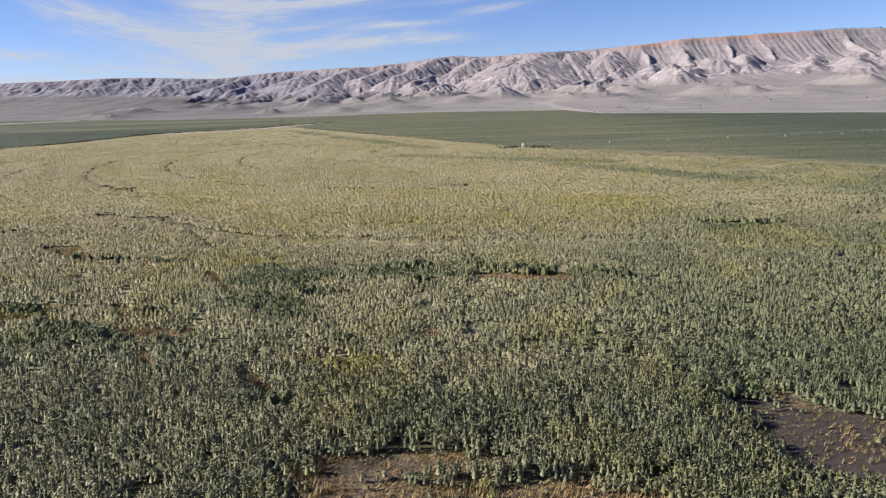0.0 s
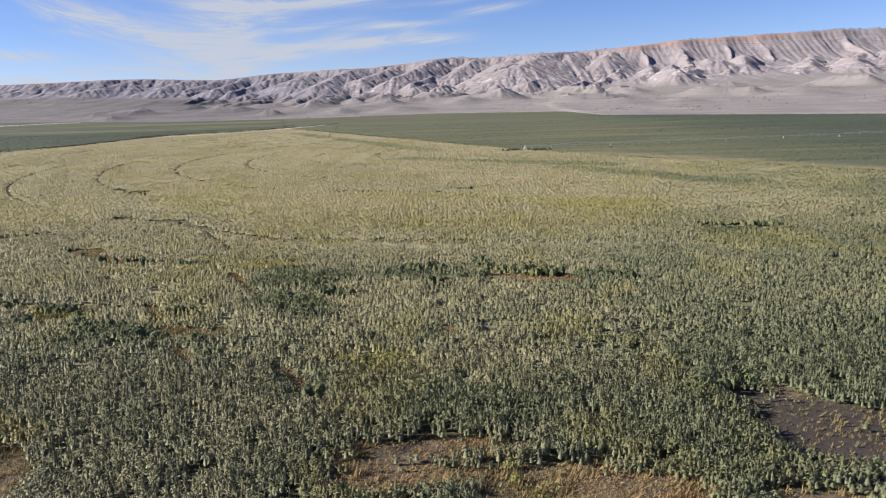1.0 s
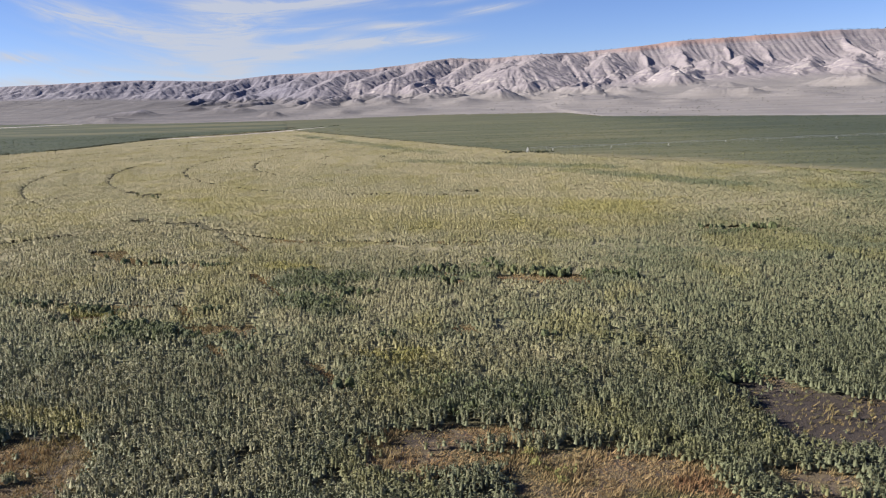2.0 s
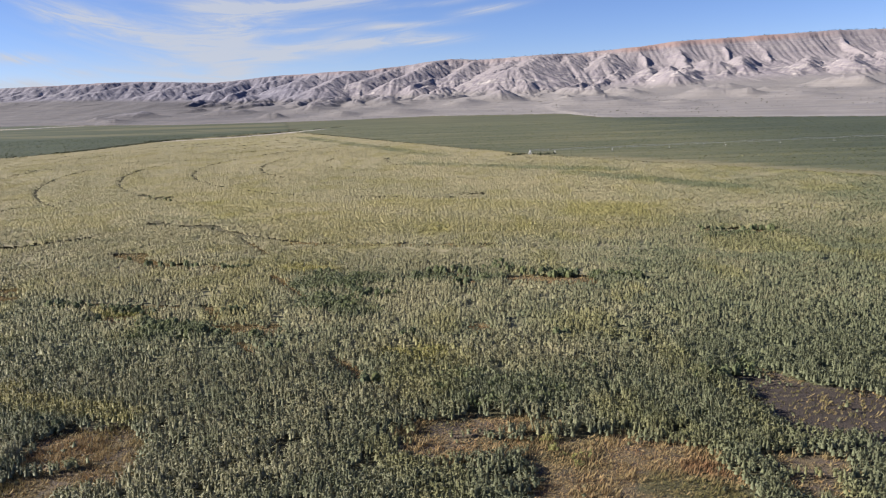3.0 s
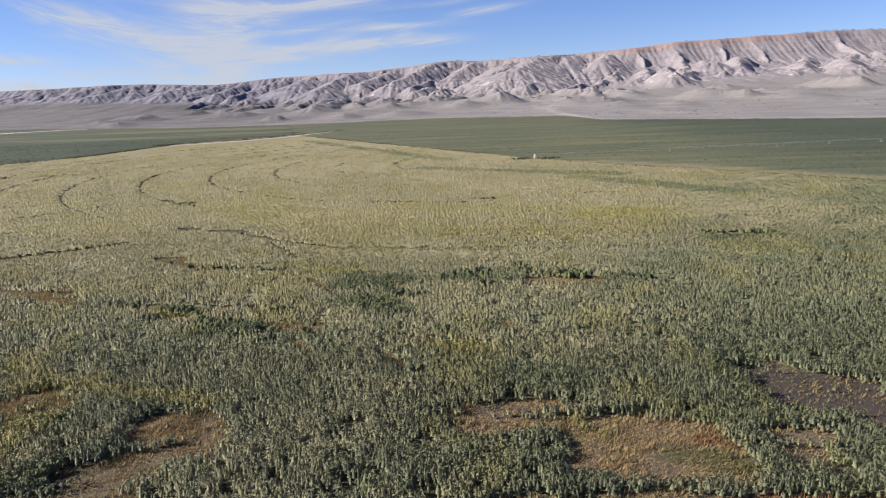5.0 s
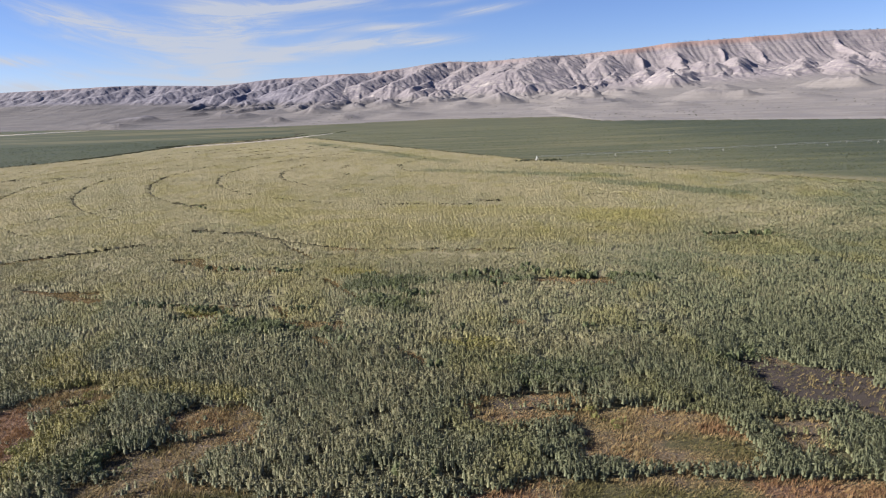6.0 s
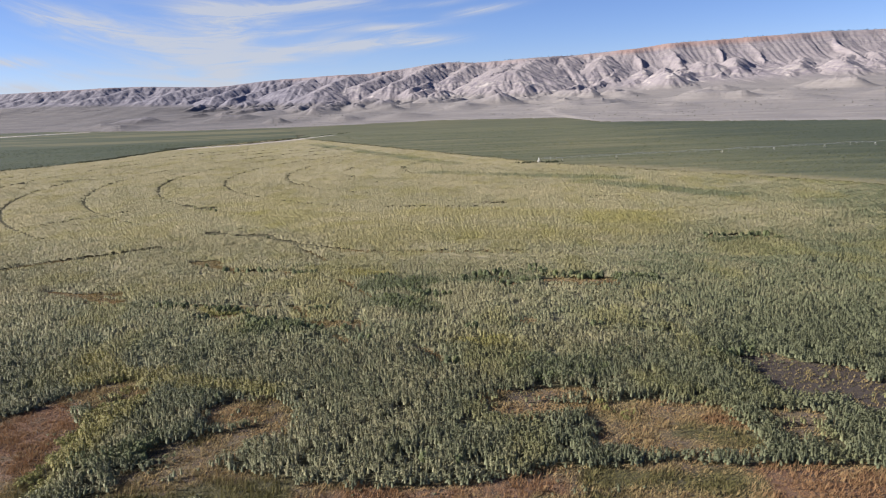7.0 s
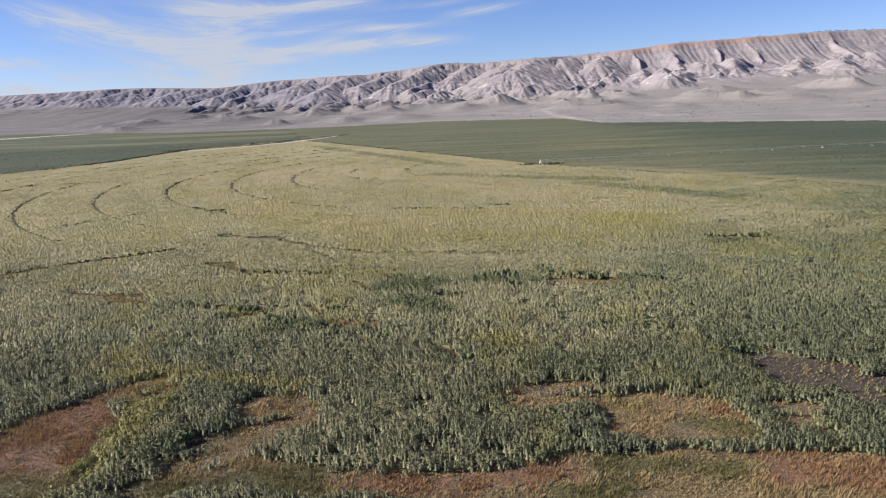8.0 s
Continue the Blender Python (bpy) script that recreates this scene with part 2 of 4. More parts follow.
MAT_DUST = plain_material("pale_dirt", (0.496, 0.448, 0.392), 0.95, 0.0, 0.12)


# ---- number helpers ----
rng = np.random.default_rng(7)


def smooth(v, low, high):
    s = np.clip((v - low) / (high - low), 0, 1)
    return s * s * (3 - 2 * s)


def cell(ix, iy, seed):
    h = (ix.astype(np.int64) * 374761393 + iy.astype(np.int64) * 668265263 + seed * 974634777) & 0x7FFFFFFF
    h = ((h ^ (h >> 13)) * 1274126177) & 0x7FFFFFFF
    return ((h ^ (h >> 16)) & 0xFFFF) / 65535.0


def value_noise(x, y, seed=0):
    ix, iy = np.floor(x), np.floor(y)
    fx, fy = x - ix, y - iy
    fx, fy = fx * fx * fx * (fx * (fx * 6 - 15) + 10), fy * fy * fy * (fy * (fy * 6 - 15) + 10)
    a, b = cell(ix, iy, seed), cell(ix + 1, iy, seed)
    c, d = cell(ix, iy + 1, seed), cell(ix + 1, iy + 1, seed)
    return (a * (1 - fx) + b * fx) * (1 - fy) + (c * (1 - fx) + d * fx) * fy


def fbm(x, y, octaves=4, seed=0, gain=0.5):
    total, weight, amp = 0, 0, 1.0
    for k in range(octaves):
        total = total + amp * value_noise(x * 2 ** k + 17.3 * k, y * 2 ** k - 9.1 * k, seed + k)
        weight, amp = weight + amp, amp * gain
    return total / weight


def ridged(x, y, octaves=4, seed=0, gain=0.55):
    total, weight, amp = 0, 0, 1.0
    for k in range(octaves):
        total = total + amp * (1 - np.abs(2 * value_noise(x * 2 ** k + 5.7 * k, y * 2 ** k + 3.3 * k, seed + k) - 1))
        weight, amp = weight + amp, amp * gain
    return total / weight


def strokes(x, y, rows, ragged=0.6, grain=0.3, seed=3):
    """How far each place lies inside the nearest stroke (x0, y0, x1, y1, radius), in metres; negative outside."""
    best = np.full(x.shape, -1e3)
    for x0, y0, x1, y1, r in rows:
        dx, dy = x1 - x0, y1 - y0
        s = np.clip(((x - x0) * dx + (y - y0) * dy) / (dx * dx + dy * dy + 1e-6), 0, 1)
        best = np.maximum(best, r - np.hypot(x - x0 - s * dx, y - y0 - s * dy))
    wobble = (fbm(x * grain, y * grain, 3, seed) - 0.5) * 2
    return best + wobble * np.clip(ragged + 0.25 * np.abs(best), 0, 4)


def mesh_object(name, verts, faces, mats, index=None, attrs=(), smooth_faces=False, normals=None):
    """One mesh object from arrays; faces is an (n, 3) or (n, 4) array or a list of them."""
    lots = faces if isinstance(faces, list) else [faces]
    me = bpy.data.meshes.new(name)
    flat = np.concatenate([f.ravel() for f in lots]).astype(np.int32)
    size = np.concatenate([np.full(len(f), f.shape[1]) for f in lots]).astype(np.int32)
    me.vertices.add(len(verts))
    me.vertices.foreach_set("co", np.ascontiguousarray(verts, np.float32).ravel())
    me.loops.add(len(flat))
    me.loops.foreach_set("vertex_index", flat)
    me.polygons.add(len(size))
    me.polygons.foreach_set("loop_start", np.concatenate([[0], np.cumsum(size)[:-1]]).astype(np.int32))
    if index is not None:
        me.polygons.foreach_set("material_index", index.astype(np.int32))
    for key, values in attrs:
        me.attributes.new(key, "FLOAT", "POINT").data.foreach_set("value", values.astype(np.float32))
    me.update(calc_edges=True)
    me.polygons.foreach_set("use_smooth", np.full(len(size), smooth_faces))
    for mat in mats:
        me.materials.append(mat)
    if normals is not None:
        me.normals_split_custom_set_from_vertices(np.ascontiguousarray(normals, np.float32))
    return new(name, me)


# ---- plan of the fields ----
PIVOT = (78.0, 641.0)
TRACK_FIRST, TRACK_STEP = 20.9, 48.8
EDGE_RIGHT = ((496, 60), (247, 404), (176, 502), (77, 637), (-21, 833), (-202, 1192), (-254, 1282))
EDGE_LEFT = ((-640, 60), (-560, 700), (-489, 801), (-450, 848), (-415, 922), (-379, 1125), (-254, 1282))
FAR_EDGE = ((-2500, 2800), (-1209, 2420), (-678, 1960), (-312, 1850), (0, 1930), (285, 1740), (306, 1430), (486, 1242), (641, 1076), (1500, 560))
BARE_NEAR = [(-101, 104, -97, 117, 9.0), (-92, 94, -91, 113, 8.0), (-98, 123, -86, 138, 4.5), (-95, 88, -88, 92, 8.0), (-56, 116, -46, 118, 3.5), (-56, 107, -47, 111, 4.0), (-65, 93, -56, 99, 3.0), (-69, 86, -55, 88, 4.0), (-53, 92, -39, 85, 5.0), (-39, 87, -19, 81, 4.0), (-17, 82, 4, 85, 4.0), (4, 86, 24, 87, 4.0), (24, 85, 58, 81, 5.0), (-11, 78, 52, 73, 6.0), (1, 123, 16, 124, 2.0), (20, 112, 38, 109, 5.0), (20, 106, 39, 104, 4.5), (19, 100, 37, 98, 4.5), (51, 107, 56, 106, 2.2), (61, 141, 64, 136, 2.5), (63, 132, 74, 126, 4.0), (68, 120, 79, 117, 4.0), (57, 138, 61, 131, 2.8), (60, 128, 64, 120, 4.0), (67, 121, 70, 114, 3.5), (70, 112, 75, 107, 3.5), (58, 122, 60, 119, 2.0)]
BARE_FAR = [(50, 101, 54, 101, 1.2), (1, 228, 9, 227, 1.3), (24, 219, 44, 216, 1.9), (8, 219, 12, 216, 0.8), (-50, 179, -36, 179, 2.0), (10, 174, 13, 174, 1.0), (-124, 343, -116, 337, 2.5), (-106, 332, -91, 327, 2.4), (-109, 272, -102, 272, 2.2), (-347, 655, -320, 658, 1.8), (-390, 655, -374, 649, 1.7), (-136, 226, -121, 224, 1.6), (-105, 271, -99, 268, 1.8), (-171, 453, -165, 446, 2.0), (-155, 436, -148, 435, 2.2), (-79, 191, -73, 194, 1.5), (-342, 653, -329, 659, 1.5)]
LUSH = [(-35, 219, -17, 223, 5.0), (-29, 202, -17, 189, 5.0), (-6, 223, 58, 214, 2.0), (94, 270, 124, 270, 3.0), (8, 137, 20, 134, 6.0), (51, 140, 58, 143, 4.0), (-19, 590, 115, 495, 9.0), (-182, 1058, 4, 655, 10.0), (87, 486, 151, 391, 9.0), (-73, 97, -62, 108, 5.0), (-64, 177, -52, 176, 4.0)]
YELLOW = [(-130, 440, -20, 300, 26.0), (-60, 330, 60, 290, 16.0), (-20, 380, 90, 330, 18.0), (-81, 195, -47, 186, 5.0), (-4, 162, 16, 157, 5.0), (-82, 89, -79, 119, 3.0), (-95, 251, -63, 243, 5.0)]
LANES = [(-194, 268, -174, 285, 3.2), (-174, 285, -135, 309, 2.8), (-88, 319, -71, 301, 2.2), (-71, 301, -44, 281, 2.0), (-44, 281, 22, 268, 1.2), (-106, 268, -92, 257, 2.4), (-92, 255, -62, 244, 1.8),
         (-148, 232, -116, 213, 2.0), (-101, 208, -66, 200, 1.6), (-43, 410, 9, 393, 1.2), (16, 407, 26, 404, 1.4), (75, 414, 95, 408, 1.4), (97, 285, 120, 277, 2.4), (-232, 392, -197, 438, 1.4), (-258, 385, -204, 389, 0.5), (-19, 157, -9, 141, 0.6), (-58, 201, -53, 191, 0.6), (-41, 168, -36, 161, 0.6), (-73, 297, -56, 266, 0.5), (-47, 233, -33, 205, 0.5)]
OLIVE = [(-74, 85, -41, 87, 4.0), (-38, 82, -25, 80, 2.0), (33, 103, 41, 99, 4.0), (13, 88, 35, 83, 3.0), (-82, 89, -82, 118, 3.0), (-97, 143, -80, 145, 4.0), (-96, 90, -87, 86, 4.0), (3, 79, 12, 78, 3.0)]
BARE_MID = [(-1, 119, 8, 125, 1.8), (-0, 116, 15, 116, 2.2), (22, 116, 29, 116, 1.5), (58, 134, 63, 134, 1.4), (60, 129, 68, 123, 2.0), (1, 120, 9, 124, 1.8), (9, 122, 20, 123, 1.6), (3, 114, 14, 115, 2.2), (-84, 128, -80, 132, 3.0), (-58, 122, -50, 124, 2.6), (-65, 103, -53, 104, 3.5), (-55, 107, -45, 112, 2.0)]
GOLDEN = [(-99, 156, -83, 138, 2.5), (-78, 140, -50, 131, 1.8), (-95, 142, -79, 144, 2.5), (-82, 93, -81, 131, 3.0), (-82, 197, -69, 192, 2.0), (-42, 241, -32, 236, 2.5), (-7, 159, 1, 158, 2.0), (19, 116, 23, 109, 1.2)]
HEDGE = [(-5, 225, -2, 224, 1.0), (1, 229, 10, 227, 1.6), (18, 231, 24, 229, 1.6), (28, 225, 33, 224, 1.2), (34, 222, 40, 220, 1.4), (47, 218, 58, 215, 1.3), (8, 215, 13, 213, 0.8), (98, 280, 121, 279, 2.0), (-28, 204, -20, 193, 2.0), (-24, 223, -19, 227, 1.6), (-51, 194, -47, 193, 1.3), (-39, 173, -37, 172, 1.0), (-94, 255, -58, 242, 1.6), (-67, 184, -47, 175, 2.5), (-99, 205, -70, 194, 1.4), (-32, 231, -15, 204, 2.5)]
TRACK_SIDE = [(-395, 1085, -300, 1145, 14), (-300, 1145, -225, 1255, 17), (-225, 1255, -190, 1330, 12)]


RUST = [(-100, 98, -94, 120, 8.0), (-88, 100, -86, 116, 4.0), (-30, 82, -14, 82, 4.0), (-14, 83, 4, 84, 2.5), (40, 84, 70, 88, 6.0), (52, 78, 70, 80, 5.0), (38, 106, 42, 103, 2.5)]


def rusty(x, y):
    return smooth(strokes(x, y, RUST, 3.0, 0.15, 39), -2.5, 2.0)


# strips of dark soil, and corn shadows painted on the bare patches
SHADOW_SOIL = [(63, 132, 74, 126, 5.5), (68, 120, 79, 117, 6.0), (57, 139, 61, 131, 4.5), (61, 129, 66, 118, 7.0), (68, 116, 76, 107, 6.0), (-92, 141, -84, 143, 1.5), (-1, 121, 6, 125, 1.6), (-66, 101, -60, 107, 2.0), (-58, 126, -50, 127, 1.5)]


def shadow_soil(x, y):
    return smooth(strokes(x, y, SHADOW_SOIL, 1.5, 0.25, 47), -1.5, 1.0)


def along(rows, y):
    return np.interp(y, [r[1] for r in rows], [r[0] for r in rows])


def far_edge(x):
    return np.interp(x, [r[0] for r in FAR_EDGE], [r[1] for r in FAR_EDGE])


def in_corn(x, y):
    return (x > along(EDGE_LEFT, y)) & (x < along(EDGE_RIGHT, y)) & (y < 1280) & (y > 62)


def bare(x, y):
    """Positive, in metres, where no corn grows."""
    inside = strokes(x, y, BARE_NEAR, 1.8, 0.22)
    inside = np.maximum(inside, strokes(x, y * 0.55, [(a, c * 0.55, d, e * 0.55, r * (0.95 if c > 215 else 0.8)) for a, c, d, e, r in BARE_FAR], 0.5, 0.4))
    inside = np.maximum(inside, strokes(x, y, BARE_MID, 1.5, 0.22))
    inside = np.maximum(inside, strokes(x, y, LANES, 0.25, 0.5))
    inside = np.maximum(inside, strokes(x, y, TRACK_SIDE, 1.0, 0.1))
    inside = np.maximum(inside, 76 + 5 * (fbm(x * 0.08, y * 0.08, 3, 5) - 0.5) - y)
    r, turn = np.hypot(x - PIVOT[0], y - PIVOT[1]), np.arctan2(y - PIVOT[1], x - PIVOT[0])
    off = np.abs((r - TRACK_FIRST + TRACK_STEP / 2) % TRACK_STEP - TRACK_STEP / 2)
    ring = np.floor((r - TRACK_FIRST) / TRACK_STEP + 0.5)
    worn = value_noise(turn * 6 + ring * 7.7, ring, 11)
    west = smooth(np.abs(np.abs(turn) - 2.95), 1.1, 0.35) * (r > 110) * (r < 545)
    wide = 0.7 * west * (0.55 + 0.45 * smooth(worn, 0.35, 0.6)) * (0.5 + 0.5 * smooth(r, 150, 280))
    return np.maximum(inside, np.where(wide > 0.25, wide - off, -1e3))


def vigour_shade_at(x, y):
    v = 0.38 + 0.6 * (fbm(x * 0.02, y * 0.02, 3, 21) - 0.5) + 0.5 * (fbm(x * 0.11, y * 0.11, 3, 23) - 0.5)
    # lens vignette put into the tone at both sides; darker near, paler far
    v = v + 0.14 * smooth(x, -40, -160) * smooth(y, 560, 250) + 0.42 * smooth(y, 310, 110) - 0.2 * smooth(y, 260, 400) + 0.45 * smooth(x, 5, 80) * smooth(y, 300, 160) + 0.34 * smooth(x, 40, 200) * smooth(y, 180, 260) + 0.3 * smooth(x, 130, 260) * smooth(y, 560, 460)
    v = v + 0.5 * smooth(strokes(x, y, LUSH, 2.5, 0.15, 31), -3.0, 2.0)
    v = v - 0.45 * smooth(strokes(x, y, GOLDEN, 1.5, 0.2, 33), -2.0, 1.0)
    return v - 0.14 * smooth(strokes(x, y, YELLOW, 3.0, 0.12, 37), -10.0, 8.0)


def weedy_at(x, y):
    """How far yellow-green weeds have taken over the corn, 0 to 1."""
    w = 0.45 * smooth(strokes(x, y, YELLOW, 6.0, 0.1, 37), -14.0, 10.0) * smooth(fbm(x * 0.03, y * 0.05, 4, 38), 0.28, 0.62)
    return np.clip(w + 0.7 * smooth(strokes(x, y, GOLDEN, 2.5, 0.15, 33), -3.0, 0.5) + 0.35 * smooth(fbm(x * 0.06, y * 0.04, 4, 36), 0.54, 0.7), 0, 0.9)


# ---- ground ----
def make_ground():
    s = 6000.0
    ys = np.concatenate([[-s], np.linspace(40, 240, 134), [s]])
    xs = np.concatenate([[-s], np.linspace(-150, 150, 201), [s]])
    X, Y = np.meshgrid(xs, ys)
    Z = 0.35 * (fbm(X * 0.3, Y * 0.3, 4, 41) - 0.5) * smooth(np.abs(X), 150, 130) * smooth(Y, 240, 220) * smooth(Y, 40, 55)
    # weed strokes, plus soil darkened under the corn for its shaded gaps
    weed_shade = np.maximum(smooth(strokes(X, Y, OLIVE, 2.5, 0.15, 43), -2.0, 2.0), 1.6 * smooth(bare(X, Y), 0.0, -1.5))
    w = len(xs)
    i = (np.arange(len(ys) - 1)[:, None] * w + np.arange(w - 1)[None]).ravel()
    ob = mesh_object("ground", np.stack([X, Y, Z], -1).reshape(-1, 3), np.stack([i, i + 1, i + w + 1, i + w], 1), [MAT_GROUND], attrs=[("weed_shade", weed_shade.ravel()), ("rust", rusty(X, Y).ravel()), ("shadow_soil", shadow_soil(X, Y).ravel())], smooth_faces=True)
    tagged(ob, "brown weedy soil with dry straw and pale crust", "ground", kind="structure")


# ---- plants ----
def blade(base, way, rise, reach, droop, width):
    """A leaf: its points and triangles. It climbs from base, bows outward and droops at the tip."""
    way = np.array(way)
    side = np.array([-way[1], way[0], 0.0])
    out = np.array([way[0], way[1], 0.0])
    mid = base + out * reach * 0.45 + np.array([0, 0, rise])
    tip = base + out * reach + np.array([0, 0, rise - droop])
    return [base, mid - side * width * 0.5, mid + side * width * 0.5, tip], [(0, 2, 1), (1, 2, 3)]


def plant(seed, leaves, height, width, reach, spread=0.0, low=0.12):
    """One plant with arching leaves up a stalk: points, triangles, material indices."""
    r = random.Random(seed)
    pts, tri, idx = [], [], []

    def put(p, t, m):
        k = len(pts)
        pts.extend(p)
        tri.extend([tuple(i + k for i in f) for f in t])
        idx.extend([m] * len(t))

    turn = r.uniform(0, 6.28)
    for k in range(leaves):
        u = (k + 0.5) / leaves
        a = turn + k * 2.4 + r.uniform(-0.4, 0.4)
        foot = np.array([r.uniform(-spread, spread), r.uniform(-spread, spread), height * (low + (0.74 - low) * u)])
        length = reach * (1.15 - 0.55 * u) * r.uniform(0.8, 1.2)
        put(*blade(foot, (math.cos(a), math.sin(a)), length * r.uniform(0.55, 0.85), length * r.uniform(0.55, 0.8),
                   length * r.uniform(0.1, 0.5), width * r.uniform(0.8, 1.2)), 0)
    return np.array(pts), np.array(tri), np.array(idx)


def corn_plant(seed, sides, rings, leaves, height, width, length, tassels, radius):
    """A stand of corn: a dense ragged body of foliage, leaves that reach up and out of it, and thin pale tassels: points, triangles, material indices."""
    r = random.Random(seed)
    pts, tri, idx = [], [], []
    turn = r.uniform(0, 6.28)
    for k, (up, wide) in enumerate(rings):
        for i in range(sides):
            a = turn + 6.283 * (i + 0.5 * (k % 2) + r.uniform(-0.25, 0.25)) / sides
            w = radius * wide * r.uniform(0.62, 1.25)
            pts.append((math.cos(a) * w, math.sin(a) * w, height * up * r.uniform(0.82, 1.14)))
            j = (i + 1) % sides
            if k:
                tri += [((k - 1) * sides + i, (k - 1) * sides + j, k * sides + i), ((k - 1) * sides + j, k * sides + j, k * sides + i)]
    top = len(pts)
    pts.append((r.uniform(-0.1, 0.1), r.uniform(-0.1, 0.1), height * r.uniform(0.88, 1.0)))
    tri += [(top - sides + i, top - sides + (i + 1) % sides, top) for i in range(sides)]
    idx += [0] * len(tri)
    for k in range(leaves):
        a = turn + k * 2.4 + r.uniform(-0.4, 0.4)
        c, q = math.cos(a), math.sin(a)
        span, lean, w = length * r.uniform(0.75, 1.25), r.uniform(0.35, 0.95), width * r.uniform(0.7, 1.2) * 0.5
        z, at = height * r.uniform(0.36, 0.84), radius * r.uniform(0.1, 0.6)
        n = len(pts)
        for d, up, side in ((0.0, 0.0, 0.0), (0.45 * lean, 0.5, -w), (0.45 * lean, 0.5, w), (lean, 0.85 - 0.6 * lean, 0.0)):
            pts.append((c * (at + d * span) - q * side, q * (at + d * span) + c * side, z + up * span))
        tri += [(n, n + 2, n + 1), (n + 1, n + 2, n + 3)]
        idx += [0, 0]
    for k in range(tassels):
        a = turn + k * 6.28 / max(tassels, 1) + r.uniform(-0.3, 0.3)
        c, q = math.cos(a), math.sin(a)
        x, y = c * radius * r.uniform(0.1, 0.5), q * radius * r.uniform(0.1, 0.5)
        lean, w = r.uniform(0.04, 0.14), min(width * 0.34, 0.11)
        n = len(pts)
        pts += [(x - q * w, y + c * w, height * 0.84), (x + q * w, y - c * w, height * 0.84), (x + c * lean, y + q * lean, height * r.uniform(1.02, 1.12))]
        tri.append((n, n + 1, n + 2))
        idx.append(1)
    pts, tri = np.array(pts), np.array(tri)
    # every face turns outward and up, so that a stand takes the light as one leafy body
    face = np.cross(pts[tri[:, 1]] - pts[tri[:, 0]], pts[tri[:, 2]] - pts[tri[:, 0]])
    mid = pts[tri].mean(1) * (1, 1, 0) + (0, 0, 0.3)
    back = (face * mid).sum(1) < 0
    tri[back] = tri[back][:, ::-1]
    return pts, tri, np.array(idx)


def leafy_normals(pts, height):
    """Outward and upward normals of a leafy body, for the points of one plant."""
    out = pts * (1, 1, 0)
    away = np.linalg.norm(out, axis=1, keepdims=True) + 1e-6
    n = out / away * np.clip(away / 0.45, 0.1, 0.72) + np.array([0, 0, 1.0]) * (0.25 + 0.7 * pts[:, 2:3] / height)
    return n / np.linalg.norm(n, axis=1, keepdims=True)


def tuft(seed, blades):
    """A tuft of narrow grass blades that lean with the wind."""
    r = random.Random(seed)
    pts, tri = [], []
    for k in range(blades):
        a, x, y = r.uniform(0, 3.14), r.uniform(-0.25, 0.25), r.uniform(-0.25, 0.25)
        w, top = r.uniform(0.04, 0.085), r.uniform(0.5, 1.0)
        tri.append((3 * k, 3 * k + 1, 3 * k + 2))
        pts += [(x - math.cos(a) * w, y - math.sin(a) * w, -0.1), (x + math.cos(a) * w, y + math.sin(a) * w, -0.1), (x + r.uniform(0.0, 0.6), y + r.uniform(-0.3, 0.3), top)]
    return np.array(pts), np.array(tri), np.zeros(blades)


def sow(kinds, x, y, z, turn, size, tall, pick, normals=None):
    """Sets a plant at each place; returns points, triangles, material indices and the plant of each point; fills the list normals, if given."""
    V, F, M, W = [], [], [], []
    start = 0
    for k, (pts, tri, idx) in enumerate(kinds):
        who = np.nonzero(pick == k)[0]
        if not len(who):
            continue
        c, s = np.cos(turn[who])[:, None], np.sin(turn[who])[:, None]
        px, py, pz = pts[:, 0][None], pts[:, 1][None], pts[:, 2][None]
        sx = size[who][:, None]
        v = np.stack([x[who][:, None] + (px * c - py * s) * sx, y[who][:, None] + (px * s + py * c) * sx, z[who][:, None] + pz * tall[who][:, None]], -1)
        if normals is not None:
            nx, ny, nz = leafy_normals(pts, 2.4).T[:, None]
            normals.append(np.stack([nx * c - ny * s, nx * s + ny * c, nz + 0 * c], -1).reshape(-1, 3))
        n = len(pts)
        f = tri[None] + (np.arange(len(who)) * n)[:, None, None] + start
        V.append(v.reshape(-1, 3))
        F.append(f.reshape(-1, 3))
        M.append(np.tile(idx, len(who)))
        W.append(np.repeat(who, n))
        start += len(who) * n
    return np.concatenate(V), np.concatenate(F), np.concatenate(M), np.concatenate(W)


def places(y0, y1, gap, mask):
    """Jittered planting places in the stretch y0 to y1 that can be seen."""
    wide = 0.62 * (y1 + 40) + 30
    gx, gy = np.meshgrid(np.arange(-wide, wide, gap), np.arange(y0, y1, gap))
    x, y = gx.ravel(), gy.ravel()
    x = x + rng.uniform(-0.4, 0.4, x.shape) * gap
    y = y + rng.uniform(-0.4, 0.4, y.shape) * gap
    ok = np.abs(x) < 0.61 * (y + 40) + 24
    x, y = x[ok], y[ok]
    ok = mask(x, y)
    return x[ok], y[ok]


def gather(lots):
    V, F, M, G = [], [], [], []
    start = 0
    for v, f, m, g in lots:
        V.append(v)
        F.append(f + start)
        M.append(m)
        G.append(g)
        start += len(v)
    return np.concatenate(V), F, np.concatenate(M), np.concatenate(G)


